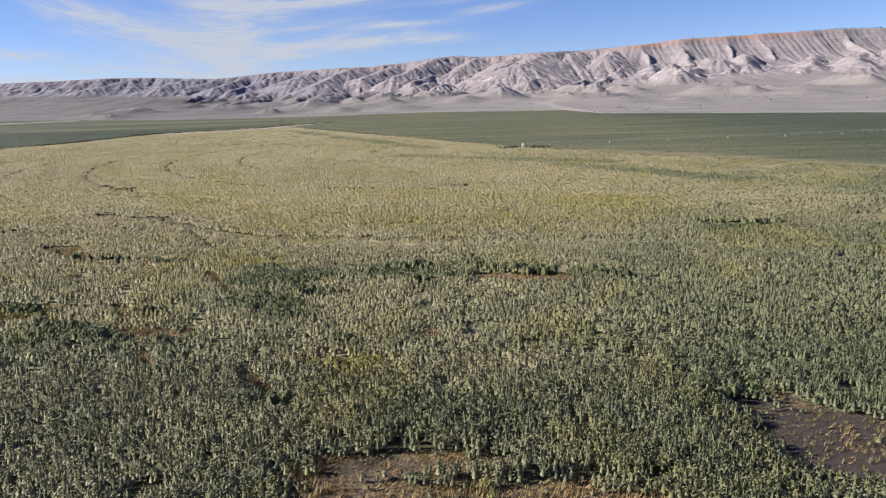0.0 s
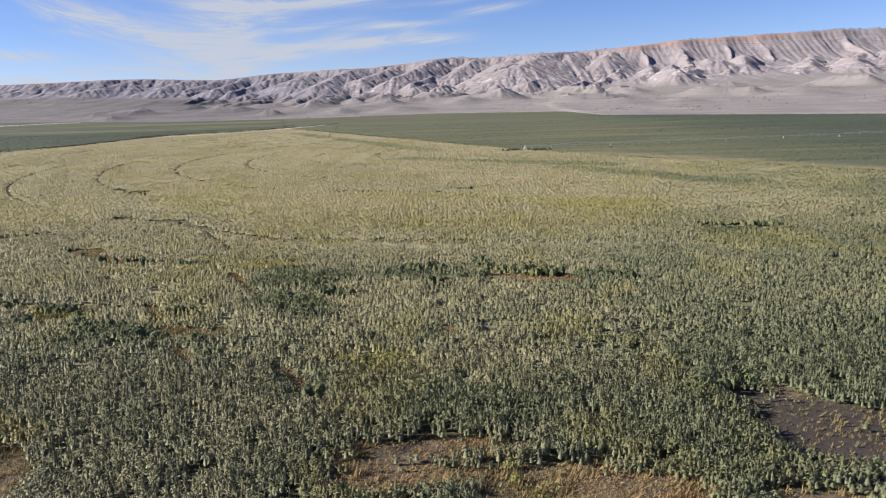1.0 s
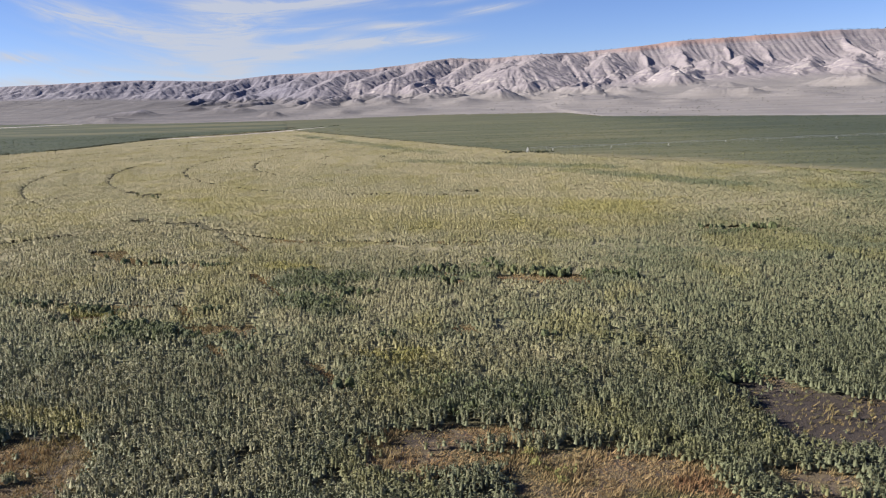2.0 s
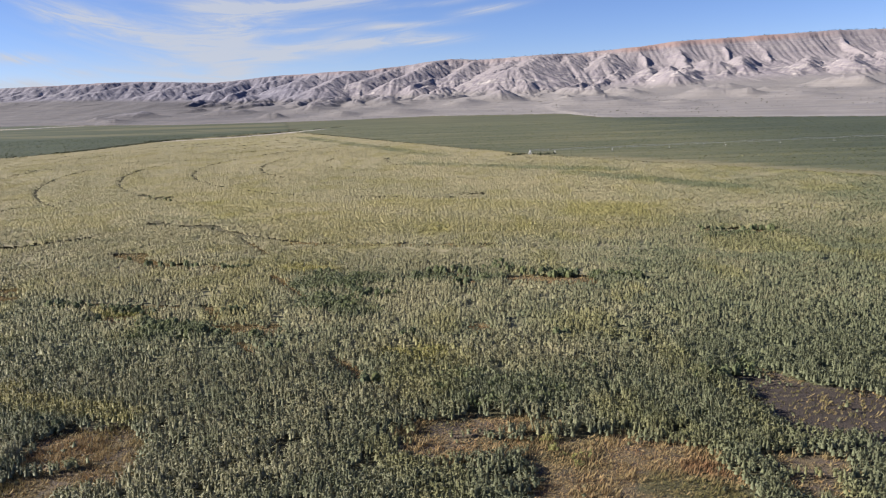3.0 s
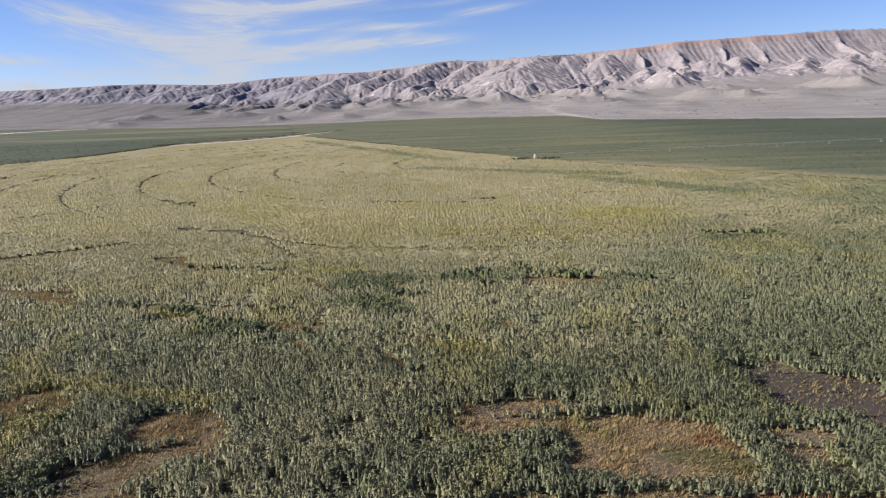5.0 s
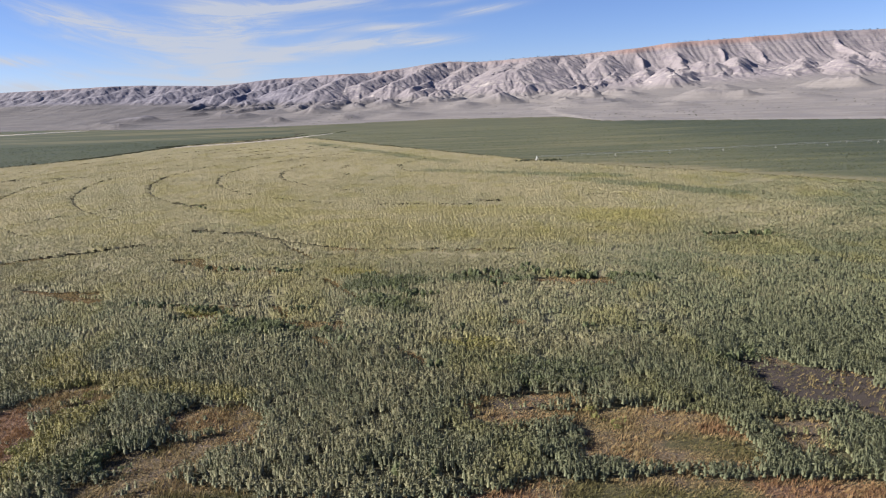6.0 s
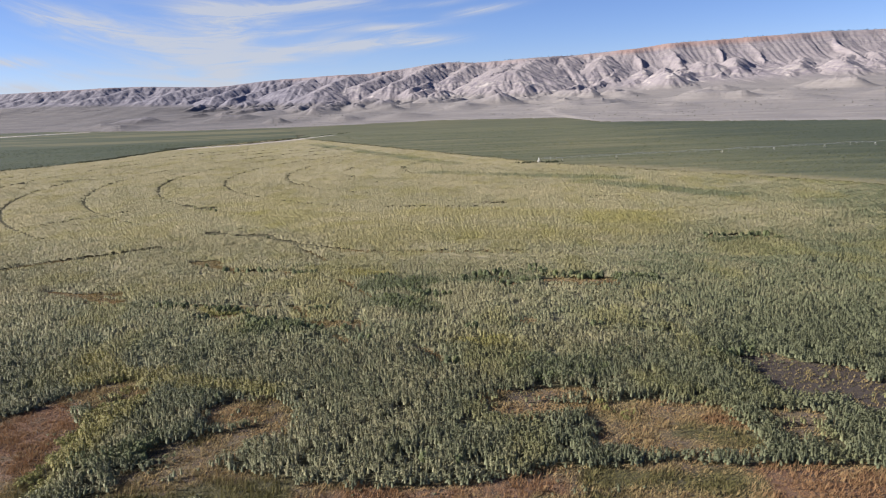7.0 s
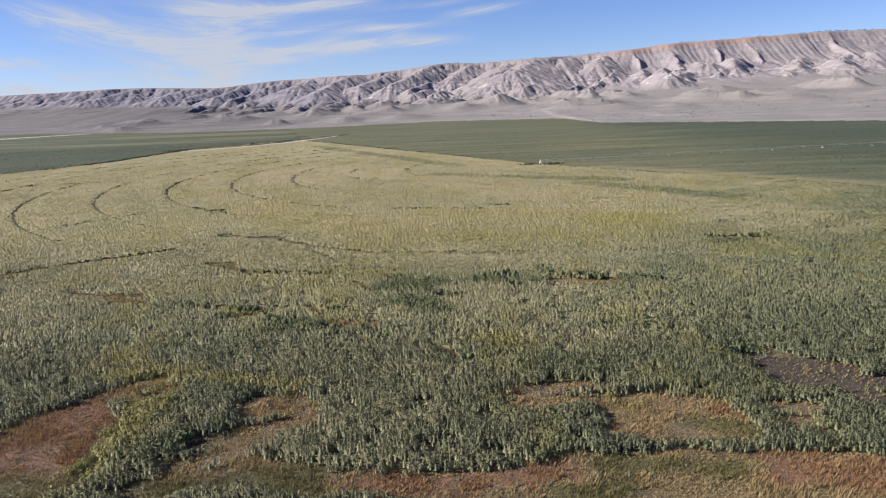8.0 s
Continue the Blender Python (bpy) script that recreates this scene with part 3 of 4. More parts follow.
def sheet(r0, r1, rows, cols, mask, height):
    """The closed lower canopy of a far stand of plants, as a fan of small uneven faces."""
    ys = r0 * (r1 / r0) ** (np.arange(rows) / (rows - 1))
    A = np.tan(np.linspace(-0.60, 0.60, cols))
    X, Y = A[None] * (ys[:, None] + 40), np.repeat(ys[:, None], cols, 1)
    step = Y * (np.log(r1 / r0) / rows)
    X = X + rng.uniform(-0.3, 0.3, X.shape) * step
    Y = Y + rng.uniform(-0.3, 0.3, Y.shape) * step
    ok = mask(X, Y)
    Z = height(X, Y)
    i = (np.arange(rows - 1)[:, None] * cols + np.arange(cols - 1)[None]).ravel()
    q = np.stack([i, i + 1, i + cols + 1, i + cols], 1)
    q = q[ok.ravel()[q].all(1)]
    used = np.unique(q)
    back = np.zeros(ok.size, np.int64)
    back[used] = np.arange(len(used))
    v = np.stack([X, Y, Z], -1).reshape(-1, 3)[used]
    return v, back[q]


def make_corn():
    near = [corn_plant(100 + k, 5, ((0.28, 0.8),), 12, 2.0, 0.19, 0.68, 1, 0.42) for k in range(10)]
    mid = [corn_plant(200 + k, 4, ((0.42, 1.0),), 5, 1.95, 0.24, 0.66, 1, 0.46) for k in range(8)]
    far = [corn_plant(300 + k, 4, ((0.55, 1.05),), 2, 2.1, 0.36, 0.8, 0, 0.58) for k in range(8)]
    lots, leafy, weedy = [], [], []
    bands = ((near, 66, 160, 0.86, 1.0), (mid, 160, 315, 1.0, 1.02), (far, 315, 560, 1.58, 1.2), (far, 560, 850, 2.4, 1.6), (far, 850, 1280, 4.6, 2.1))
    for kinds, y0, y1, gap, scale in bands:
        x, y = places(y0 * (0.86 if y0 > 100 else 1), min(y1 * 1.14, 1280), gap, in_corn)
        fade = rng.uniform(0, 1, x.shape)
        ok = (fade > smooth(y, y1 * 0.86, y1 * 1.14)) & ((y0 < 100) | (fade < smooth(y, y0 * 0.86, y0 * 1.14)))
        x, y = x[ok], y[ok]
        hole = bare(x, y)
        lone = rng.uniform(0, 1, x.shape)
        thin = fbm(x * 0.33, y * 0.33, 3, 51)
        rows = fbm(np.hypot(x - PIVOT[0], y - PIVOT[1]) * 0.062, np.arctan2(y - PIVOT[1], x - PIVOT[0]) * 5, 3, 57)
        keep = (hole < -0.1) & ~((hole > -1.5) & (lone < 0.3)) & (lone > 0.3 * smooth(rows, 0.42, 0.30) * smooth(y, 170, 260)) & (lone > 0.85 * smooth(thin, 0.39, 0.31) * smooth(y, 380, 260))
        stray = (hole >= -0.1) & (lone < 0.006 + 0.07 * smooth(hole, 2.0, 0.0))
        keep |= stray
        x, y, hole, stray, rows = x[keep], y[keep], hole[keep], stray[keep], rows[keep]
        v = vigour_shade_at(x, y) + rng.normal(0, 0.07, x.shape) + 0.28 * smooth(hole, -2.2, -0.3) * smooth(y, 260, 170)
        size = scale * rng.uniform(0.8, 1.2, x.shape) * np.where(stray, 0.7, 1)
        tall = (1 + rng.uniform(-1, 1, x.shape) * (0.12 if y0 < 150 else 0.08)) * (0.58 + 0.5 * fbm(x * 0.3, y * 0.3, 3, 53) + 0.24 * value_noise(x * 0.62, y * 0.62, 59) * smooth(y, 260, 130) + 0.12 * smooth(y, 130, 260) + 0.18 * smooth(rows, 0.34, 0.6)) * (0.68 + 0.32 * smooth(-hole, 0, 2.5)) * np.where(stray, 0.45, 1)
        r, turn = np.hypot(x - PIVOT[0], y - PIVOT[1]), np.arctan2(y - PIVOT[1], x - PIVOT[0])
        tall = tall * (1 - 0.24 * smooth(value_noise(r * 0.14, turn * 3.5, 58), 0.36, 0.2) * smooth(y, 200, 260) * smooth(y, 620, 420) * smooth(x, -160, -40))
        tall = tall * (1 + 0.12 * smooth(strokes(x, y, LUSH, 2.5, 0.15, 31), -3, 2))
        done = len(leafy)
        V, F, M, W = sow(kinds, x, y, np.zeros_like(x), rng.uniform(0, 6.28, x.shape), size, tall, rng.integers(0, len(kinds), x.shape), leafy)
        lots.append((V, F, M, v[W]))
        # far off the stand closes and takes the light as one level canopy
        for k in range(done, len(leafy)):
            level = leafy[k] + np.array([0, 0, 0.0 if y0 < 150 else 0.25 if y0 < 300 else 0.9])
            leafy[k] = level / np.linalg.norm(level, axis=1, keepdims=True)
        weedy.append(weedy_at(x, y)[W])

    def low(X, Y):
        z = 0.12 + 0.8 * smooth(Y, 130, 320) + 0.6 * (fbm(X * 0.5, Y * 0.5, 3, 61) - 0.5) + 0.4 * (value_noise(X * 0.13, Y * 0.13, 63) - 0.5) * smooth(Y, 300, 800)
        z = z + 0.42 * smooth(Y, 330, 700)
        return np.maximum(z * (0.1 + 0.9 * smooth(-bare(X, Y), 0.3, 2.6)), 0.06)

    v, q = sheet(135, 1280, 360, 380, lambda x, y: in_corn(x, y) & (bare(x, y) < -0.3), low)
    lots.append((v, q, np.full(len(q), 2), vigour_shade_at(v[:, 0], v[:, 1])))
    weedy.append(weedy_at(v[:, 0], v[:, 1]))
    V, F, M, G = gather(lots)
    leafy.append(np.tile((0.0, 0.0, 1.0), (len(v), 1)))
    ob = mesh_object("corn_field", V, F, [MAT_LEAF, MAT_TASSEL, MAT_STUBBLE], M, [("vigour", G), ("weedy", np.concatenate(weedy))], True, np.concatenate(leafy))
    tagged(ob, "ripening corn with pale tassels, patchy and worn by wheel tracks", "corn field", kind="stuff")


def make_green_field(name, label, mask, vigour, tall, mat):
    kinds = [plant(400 + k, 4, tall, 0.7, 1.3, 0.5) for k in range(6)]
    lots = []
    for y0, y1, gap, scale in ((380, 600, 3.4, 1.6), (600, 900, 5.0, 2.0), (900, 1300, 8.0, 2.6)):
        x, y = places(y0, y1, gap, mask)
        if not len(x):
            continue
        V, F, M, W = sow(kinds, x, y, np.zeros_like(x), rng.uniform(0, 6.28, x.shape), scale * rng.uniform(0.8, 1.2, x.shape),
                         rng.uniform(0.6, 0.82, x.shape), rng.integers(0, 6, x.shape))
        lots.append((V, F, M * 0, vigour(x, y)[W]))
    v, q = sheet(380, 2500, 260, 330, mask, lambda X, Y: tall * 0.75 + 0.5 * (fbm(X * 0.3, Y * 0.3, 3, 71) - 0.5) + 0.45 * (fbm(X * 0.012, Y * 0.16 + X * 0.01, 2, 73) - 0.5))
    lots.append((v, q, np.zeros(len(q)), vigour(v[:, 0], v[:, 1])))
    V, F, M, G = gather(lots)
    tagged(mesh_object(name, V, F, [mat], M, [("vigour", G)]), label, "crop field", kind="stuff")


def make_green_fields():
    east = lambda x, y: (x > along(EDGE_RIGHT, y) + 3) & (y < np.minimum(far_edge(x) - 8, 1420)) & ((y < 1280) | (x > -252))
    tone = lambda x, y: 0.5 + 0.4 * (fbm(x * 0.012, y * 0.03, 4, 81) - 0.5) + 0.7 * (fbm(x * 0.006, y * 0.11 + x * 0.01, 3, 82) - 0.5) + 0.45 * smooth(x, 180, 450) - 0.6 * smooth(x - along(EDGE_RIGHT, y), 50, 4) * (y < 600)
    make_green_field("green_crop_field", "dense dark green row crop under an irrigation machine", east, tone, 1.4, MAT_GREEN)
    north = lambda x, y: (y >= 1405) & (y < far_edge(x) - 8) & (x > -265 - (y - 1300) * 0.2) & (x < 300)
    make_green_field("hay_field", "lighter green hay field below the desert slope", north, lambda x, y: 0.3 + 0.5 * (fbm(x * 0.01, y * 0.02, 4, 83) - 0.5), 0.7, MAT_HAY)
    west = lambda x, y: ((x < along(EDGE_LEFT, y) - 14) | (y > 1285)) & (x < -245 - (y - 1300) * 0.2) & (y < far_edge(x) - 30) & (y > 500)
    tone = lambda x, y: 0.68 + 0.6 * (fbm(x * 0.006, y * 0.02, 4, 85) - 0.5) - 0.12 * smooth(y, 1280, 1500) - 1.1 * smooth(fbm(x * 0.002, y * 0.022 + x * 0.004, 2, 87), 0.6, 0.72) * smooth(y, 1200, 1500)
    make_green_field("green_crop_field", "flat green crop beside a pale farm track", west, tone, 1.0, MAT_HAY)


def shrub_band(name, label, x, y, low, high, mat, vigour, z=None, leaves=6, width=0.35, reach=0.8):
    kinds = [plant(500 + k, leaves, 1.0, width, reach, 0.4) for k in range(5)]
    V, F, M, W = sow(kinds, x, y, np.zeros_like(x) if z is None else z, rng.uniform(0, 6.28, x.shape), rng.uniform(low, high, x.shape), rng.uniform(low, high, x.shape), rng.integers(0, 5, x.shape))
    ob = mesh_object(name, V, F, [mat], M * 0, [("vigour", vigour[W])])
    return tagged(ob, label, "plants", kind="stuff")


def make_weeds():
    x, y = places(64, 290, 0.44, lambda x, y: bare(x, y) > -1.6)
    patch = fbm(x * 0.13, y * 0.13, 4, 91)
    keep = rng.uniform(0, 1, x.shape) < (0.55 + 0.45 * smooth(patch, 0.28, 0.42)) * (1 - 0.7 * smooth(x, 42, 56) * smooth(y, 90, 98)) * (1 - 0.45 * shadow_soil(x, y) * smooth(x, 30, 45))
    x, y, patch = x[keep], y[keep], patch[keep]
    tone = 0.45 + 0.6 * (fbm(x * 0.09, y * 0.09, 4, 93) - 0.5) - 0.45 * rusty(x, y) + 0.3 * shadow_soil(x, y) + 0.12 * smooth(x, 5, 55) * smooth(y, 98, 84) + 0.5 * smooth(strokes(x, y, OLIVE, 2.5, 0.15, 43), -2.0, 2.0) + rng.normal(0, 0.12, x.shape)
    kinds = [tuft(520 + k, 5) for k in range(8)]
    tall = rng.uniform(0.3, 0.75, x.shape) * (0.6 + 0.9 * smooth(fbm(x * 0.17, y * 0.17, 3, 98), 0.35, 0.65))
    big = np.where(rng.uniform(0, 1, x.shape) < 0.1, 1.7, 1.0)
    V, F, M, W = sow(kinds, x, y, np.zeros_like(x), rng.normal(-0.5, 0.7, x.shape), rng.uniform(0.7, 1.2, x.shape) * big, tall * big, rng.integers(0, 8, x.shape))
    tagged(mesh_object("dry_grass", V, F, [MAT_WEED], M, [("vigour", tone[W])]), "dense dry straw-coloured grass with rust and olive patches", "grass", kind="stuff")
    x, y = places(70, 330, 1.5, lambda x, y: in_corn(x, y) & (strokes(x, y, LUSH, 2.0, 0.2, 31) > -0.6) & (bare(x, y) < 0.6))
    keep = (rng.uniform(0, 1, x.shape) < 0.6 * smooth(fbm(x * 0.2, y * 0.2, 3, 97), 0.38, 0.55))
    x, y = x[keep], y[keep]
    shrub_band("green_weeds", "tall dark green weeds standing among the corn", x, y, 1.7, 3.0, MAT_BUSH, rng.uniform(0.45, 0.9, x.shape), leaves=16, width=0.15, reach=0.5)
    x, y = places(70, 330, 0.8, lambda x, y: strokes(x, y, GOLDEN, 2.0, 0.2, 33) > -0.3)
    keep = rng.uniform(0, 1, x.shape) < 0.8 * smooth(fbm(x * 0.2, y * 0.2, 3, 99), 0.36, 0.52)
    x, y = x[keep], y[keep]
    shrub_band("yellow_weeds", "yellow-green weeds along the edge of the corn", x, y, 0.8, 1.7, MAT_BUSH, rng.uniform(0.0, 0.25, x.shape), leaves=14, width=0.2, reach=0.5)
    # dark brush along the far-left field edge and beside the pivot
    s = rng.uniform(0, 1, 900)
    y = 790 + s * 330
    x = along(EDGE_LEFT, y) - 5 + rng.normal(0, 1.6, s.shape)
    keep = value_noise(y * 0.05, y * 0, 95) > 0.3
    shrub_band("ditch_brush", "dark brush along the field ditch", x[keep], y[keep], 1.2, 2.6, MAT_SHRUB, np.full(keep.sum(), 0.5))
    s = rng.uniform(0, 1, 700)
    x = np.interp(s, (0, 0.3, 0.7, 1.0), (-420, -330, -262, -170)) + rng.normal(0, 1.5, s.shape)
    y = np.interp(s, (0, 0.3, 0.7, 1.0), (1105, 1160, 1240, 1400)) + rng.normal(0, 1.5, s.shape)
    keep = value_noise(s * 40, s * 0, 96) > 0.25
    shrub_band("track_brush", "dark brush lining the far side of the farm track", x[keep], y[keep], 1.2, 2.4, MAT_SHRUB, np.full(keep.sum(), 0.5))
    a = rng.normal(0, 1, (70, 2)) * (4.0, 2.0)
    side = np.where(rng.uniform(0, 1, 70) < 0.5, -11, 10)
    shrub_band("pivot_brush", "dark brush beside the irrigation pivot", PIVOT[0] + side + a[:, 0], PIVOT[1] - 6 + a[:, 1], 1.5, 3.0, MAT_SHRUB, np.full(70, 0.5))


# ---- badlands ----
RIDGE_X = (-3200, -2206, -1919, -1632, -1488, -1117, -798, -338, 67, 239, 671, 1017, 1189, 1563, 1966, 2306, 3200)
RIDGE_Z = (160, 160, 162, 169, 168, 149, 175, 183, 224, 217, 231, 250, 270, 282, 296, 295, 300)
FOOT = ((-3200, 3200, 45), (-1800, 3150, 44), (-1000, 3050, 25), (-500, 2950, 18), (0, 2750, 18), (650, 2550, 18), (1100, 2450, 26), (1600, 2350, 30), (3200, 2200, 40))
NOSES = (1000, 1190, 1405, 1585, 1985, 2330)      # buttresses of the mesa rim
MOUNDS = ((229, 2742, 34, 100), (530, 2300, 14, 90), (120, 2780, 18, 170), (-420, 2560, 20, 110), (-250, 2450, 12, 120), (820, 2350, 14, 150),
          (-620, 2500, 13, 120), (60, 2520, 9, 90), (420, 2480, 12, 110), (700, 2850, 20, 90), (1000, 2700, 16, 130), (1350, 2600, 15, 150))


def low_mounds():
    """Small worn mounds strewn over the apron below the hills: x, y, height, radius."""
    r = random.Random(91)
    rows = []
    for k in range(90):
        x = r.uniform(-1300, 1900)
        rows.append((x, r.uniform(2050, 2950) - 0.16 * x, r.uniform(4, 15), r.uniform(45, 130)))
    return tuple(rows)


MOUNDS = MOUNDS + low_mounds()


def gullies(x, y, wx, wy, octaves=5):
    """Branching gullies: cosine furrows that run down the slope (wx, wy is across it), finer and finer."""
    total, tx, ty, amp, f = 0, 0, 0, 0.5, 1.0
    for k in range(octaves):
        px, py = x * f, y * f
        dx, dy = wx + ty, wy - tx
        ix, iy = np.floor(px), np.floor(py)
        h = hx = hy = weight = 0
        for i in range(-2, 2):
            for j in range(-2, 2):
                qx = px - ix + i - 0.5 * cell(ix - i, iy - j, 131 + k)
                qy = py - iy + j - 0.5 * cell(ix - i, iy - j, 231 + k)
                w = np.exp(-2 * (qx * qx + qy * qy))
                phase = 2 * math.pi * (qx * dx + qy * dy)
                s = np.sin(phase) * w
                h, hx, hy, weight = h + np.cos(phase) * w, hx - s * dx, hy - s * dy, weight + w
        total, tx, ty = total + amp * (2 * np.sqrt(np.clip(0.5 + 0.5 * h / weight, 0, 1)) - 1), tx + amp * f * hx / weight, ty + amp * f * hy / weight
        amp, f = amp * 0.42, f * 2.0
    return total


def rim_line(x):
    """Where the rim runs, and its height: it bows forward at the buttresses."""
    nose = np.clip(1 - np.abs(np.asarray(x)[..., None] - np.array(NOSES)).min(-1) / 110, 0, 1) ** 1.3
    y = 3930 + 170 * (1 - 0.7 * smooth(x, 700, 1000)) * (fbm(x * 0.004, x * 0 + 5, 3, 105) - 0.5) - 14 * nose
    return y, np.interp(x, RIDGE_X, RIDGE_Z)


def spurs():
    """The spurs of the slope: crest start x, y, z, way x, way y, length, fall along the crest, fall of the flanks, roundness."""
    r = random.Random(77)
    rows = []

    def spur(x, back, high, lean, length, fall, flank, soft):
        y, rim = (float(v) for v in rim_line(np.array(x, float)))
        norm = math.hypot(lean, 1.0)
        rows.append((x, y - back, rim * high, -lean / norm, -1.0 / norm, length, fall, flank, soft))

    x = -3000.0
    while x < 900:
        spur(x, r.uniform(0, 50), r.uniform(0.90, 0.985), r.uniform(0.25, 0.55), r.uniform(200, 420), r.uniform(0.16, 0.26), r.uniform(0.30, 0.42), r.uniform(6, 16))
        x += r.uniform(120, 230)
    for nose in NOSES:
        spur(nose, 4, 0.93, r.uniform(-0.05, 0.15), r.uniform(330, 430), r.uniform(0.36, 0.42), r.uniform(0.75, 0.95), 3)
    x = -2800.0
    while x < 2700:
        east = min(1.0, max(0.0, (x + 300) / 600))
        spur(x, r.uniform(260, 400) * (0.6 + 0.4 * east), r.uniform(0.44, 0.66), r.uniform(0.2, 0.6), r.uniform(60, 230), r.uniform(0.10, 0.26), r.uniform(0.46, 0.7), r.uniform(3, 10))
        x += r.uniform(45, 100)
    x = -2000.0
    while x < 2700:
        spur(x, r.uniform(470, 680), r.uniform(0.26, 0.42) + 0.08 * min(1.0, max(0.0, x / 900)), r.uniform(0.1, 0.7), r.uniform(40, 190), r.uniform(0.08, 0.2), r.uniform(0.44, 0.66) * (0.7 if x < 200 else 1.0), r.uniform(3, 10))
        x += r.uniform(50, 130)
    x = -900.0
    while x < 2600:
        spur(x, r.uniform(760, 1080), r.uniform(0.16, 0.26), r.uniform(-0.4, 0.8), r.uniform(30, 160), r.uniform(0.05, 0.12), r.uniform(0.32, 0.48), r.uniform(5, 14))
        x += r.uniform(60, 140)
    return rows


SPURS = spurs()


def hills(x, y):
    """The broad form of slope and hills, and how far up it a place lies."""
    edge = far_edge(x)
    fx = [f[0] for f in FOOT]
    foot_y, foot_z = np.interp(x, fx, [f[1] for f in FOOT]), np.interp(x, fx, [f[2] for f in FOOT])
    foot_y = foot_y + 260 * (fbm(x * 0.004, x * 0 + 2, 3, 101) - 0.5)
    rim_y, rim = rim_line(x)
    fan = foot_z * np.clip((y - edge) / (foot_y - edge), 0, 1.6) ** 1.15
    back = np.clip(rim_y - y + 60 * (fbm(x * 0.006, y * 0.006, 3, 109) - 0.5) * smooth(rim_y - y, 30, 120), 0, None)
    deep = np.interp(x, (-1200, -300, 300, 900, 3000), (300, 370, 430, 380, 380))
    cap = 0.04 + 0.035 * smooth(x, 500, 1000)
    slope = (1 - cap * smooth(back, 0, 60)) * np.exp(-(back / deep) ** 1.15 * 1.6)
    # under the eastern rim a short fluted face stands over a long lumpy bench
    bench = (1 - cap * smooth(back, 0, 60)) * (0.46 * np.exp(-(back / 150) ** 1.6) + 0.54 * np.exp(-(back / 640) ** 1.7))
    slope = slope + (bench - slope) * smooth(x, 0, 900)
    z = fan + (rim - fan) * slope
    # the spurs stand out of the slope; where two meet the higher one shows, with a little fill
    wx, wy = x + 46 * (fbm(x * 0.009, y * 0.009, 3, 111) - 0.5), y + 46 * (fbm(x * 0.009 + 31, y * 0.009, 3, 113) - 0.5)
    soft = 2.5
    total = np.ones_like(z)
    for sx, sy, sz, ax, ay, length, fall, flank, round_ in SPURS:
        near = np.nonzero(np.abs(x - sx) < 480)
        if not len(near[0]):
            continue
        px, py = wx[near] - sx, wy[near] - sy
        t = np.clip(px * ax + py * ay, -40, length)
        d = np.hypot(px - t * ax, py - t * ay)
        h = sz - fall * np.clip(t, 0, None) - flank * (np.sqrt(d * d + round_ * round_) - round_)
        total[near] += np.exp(np.clip((h - z[near]) / soft, -30, 30))
    rise = soft * np.log(total) * smooth(rim_y - y, 0, 20)
    z = np.minimum(z + rise, rim)
    for cx, cy, h, r in MOUNDS:
        near = np.nonzero((np.abs(x - cx) < r) & (np.abs(y - cy) < 1.5 * r))
        d = np.hypot(x[near] - cx, (y[near] - cy) * 0.7) / r
        z[near] += h * np.clip(1 - d, 0, 1) ** 1.25
    return z, np.clip((z - fan) / (rim - fan), 0, 1)


def terrain(x, y):
    """Height and level (0 on the flats, 1 at the rim) of the desert slope and the badlands."""
    edge = far_edge(x)
    z, s = hills(x, y)
    gx, gy = (hills(x + 8, y)[0] - z) / 8, (hills(x, y + 8)[0] - z) / 8
    gy = gy + 0.05
    steep = np.hypot(gx, gy) + 1e-6
    sloping = smooth(steep, 0.08, 0.3)
    furrow = gullies(x / 70, y / 76, gy / steep, -gx / steep, 4)
    face = smooth(x, 800, 1000) * smooth(s, 0.35, 0.55)
    z = z + 8.5 * furrow * sloping * smooth(s, 0.01, 0.12) * smooth(s, 1.0, 0.9) * (1 - 0.7 * face)
    fine = gullies(x / 30 + 7, y / 34 + 3, gy / steep, -gx / steep, 2)
    z = z + 3.0 * fine * sloping * smooth(s, 0.02, 0.12) * smooth(s, 1.0, 0.92)
    rill = np.abs(np.sin(x * 0.11 + 1.5 * value_noise(x * 0.02, y * 0.003, 139))) ** 0.8 - 0.6
    bowl = smooth(np.abs(x[..., None] - np.array(NOSES)).min(-1), 15, 60)
    z = z + 2.2 * rill * smooth(s, 0.4, 0.6) * smooth(s, 0.95, 0.88) * smooth(x, 800, 1000) * bowl * (0.4 + 0.6 * value_noise(x * 0.012, y * 0.01, 141))
    flats = smooth(y - edge, 60, 400) * smooth(s, 0.2, 0.0)
    z = z + flats * 6 * (ridged(x * 0.005, y * 0.005, 2, 107) - 0.6)
    z = z + 3.0 * (fbm(x * 0.03, y * 0.03, 3, 129) - 0.5) * smooth(s, 0.9, 1.0)
    return np.where(y < edge, -3.0, z * smooth(y - edge, -10, 40) + 0.15), s


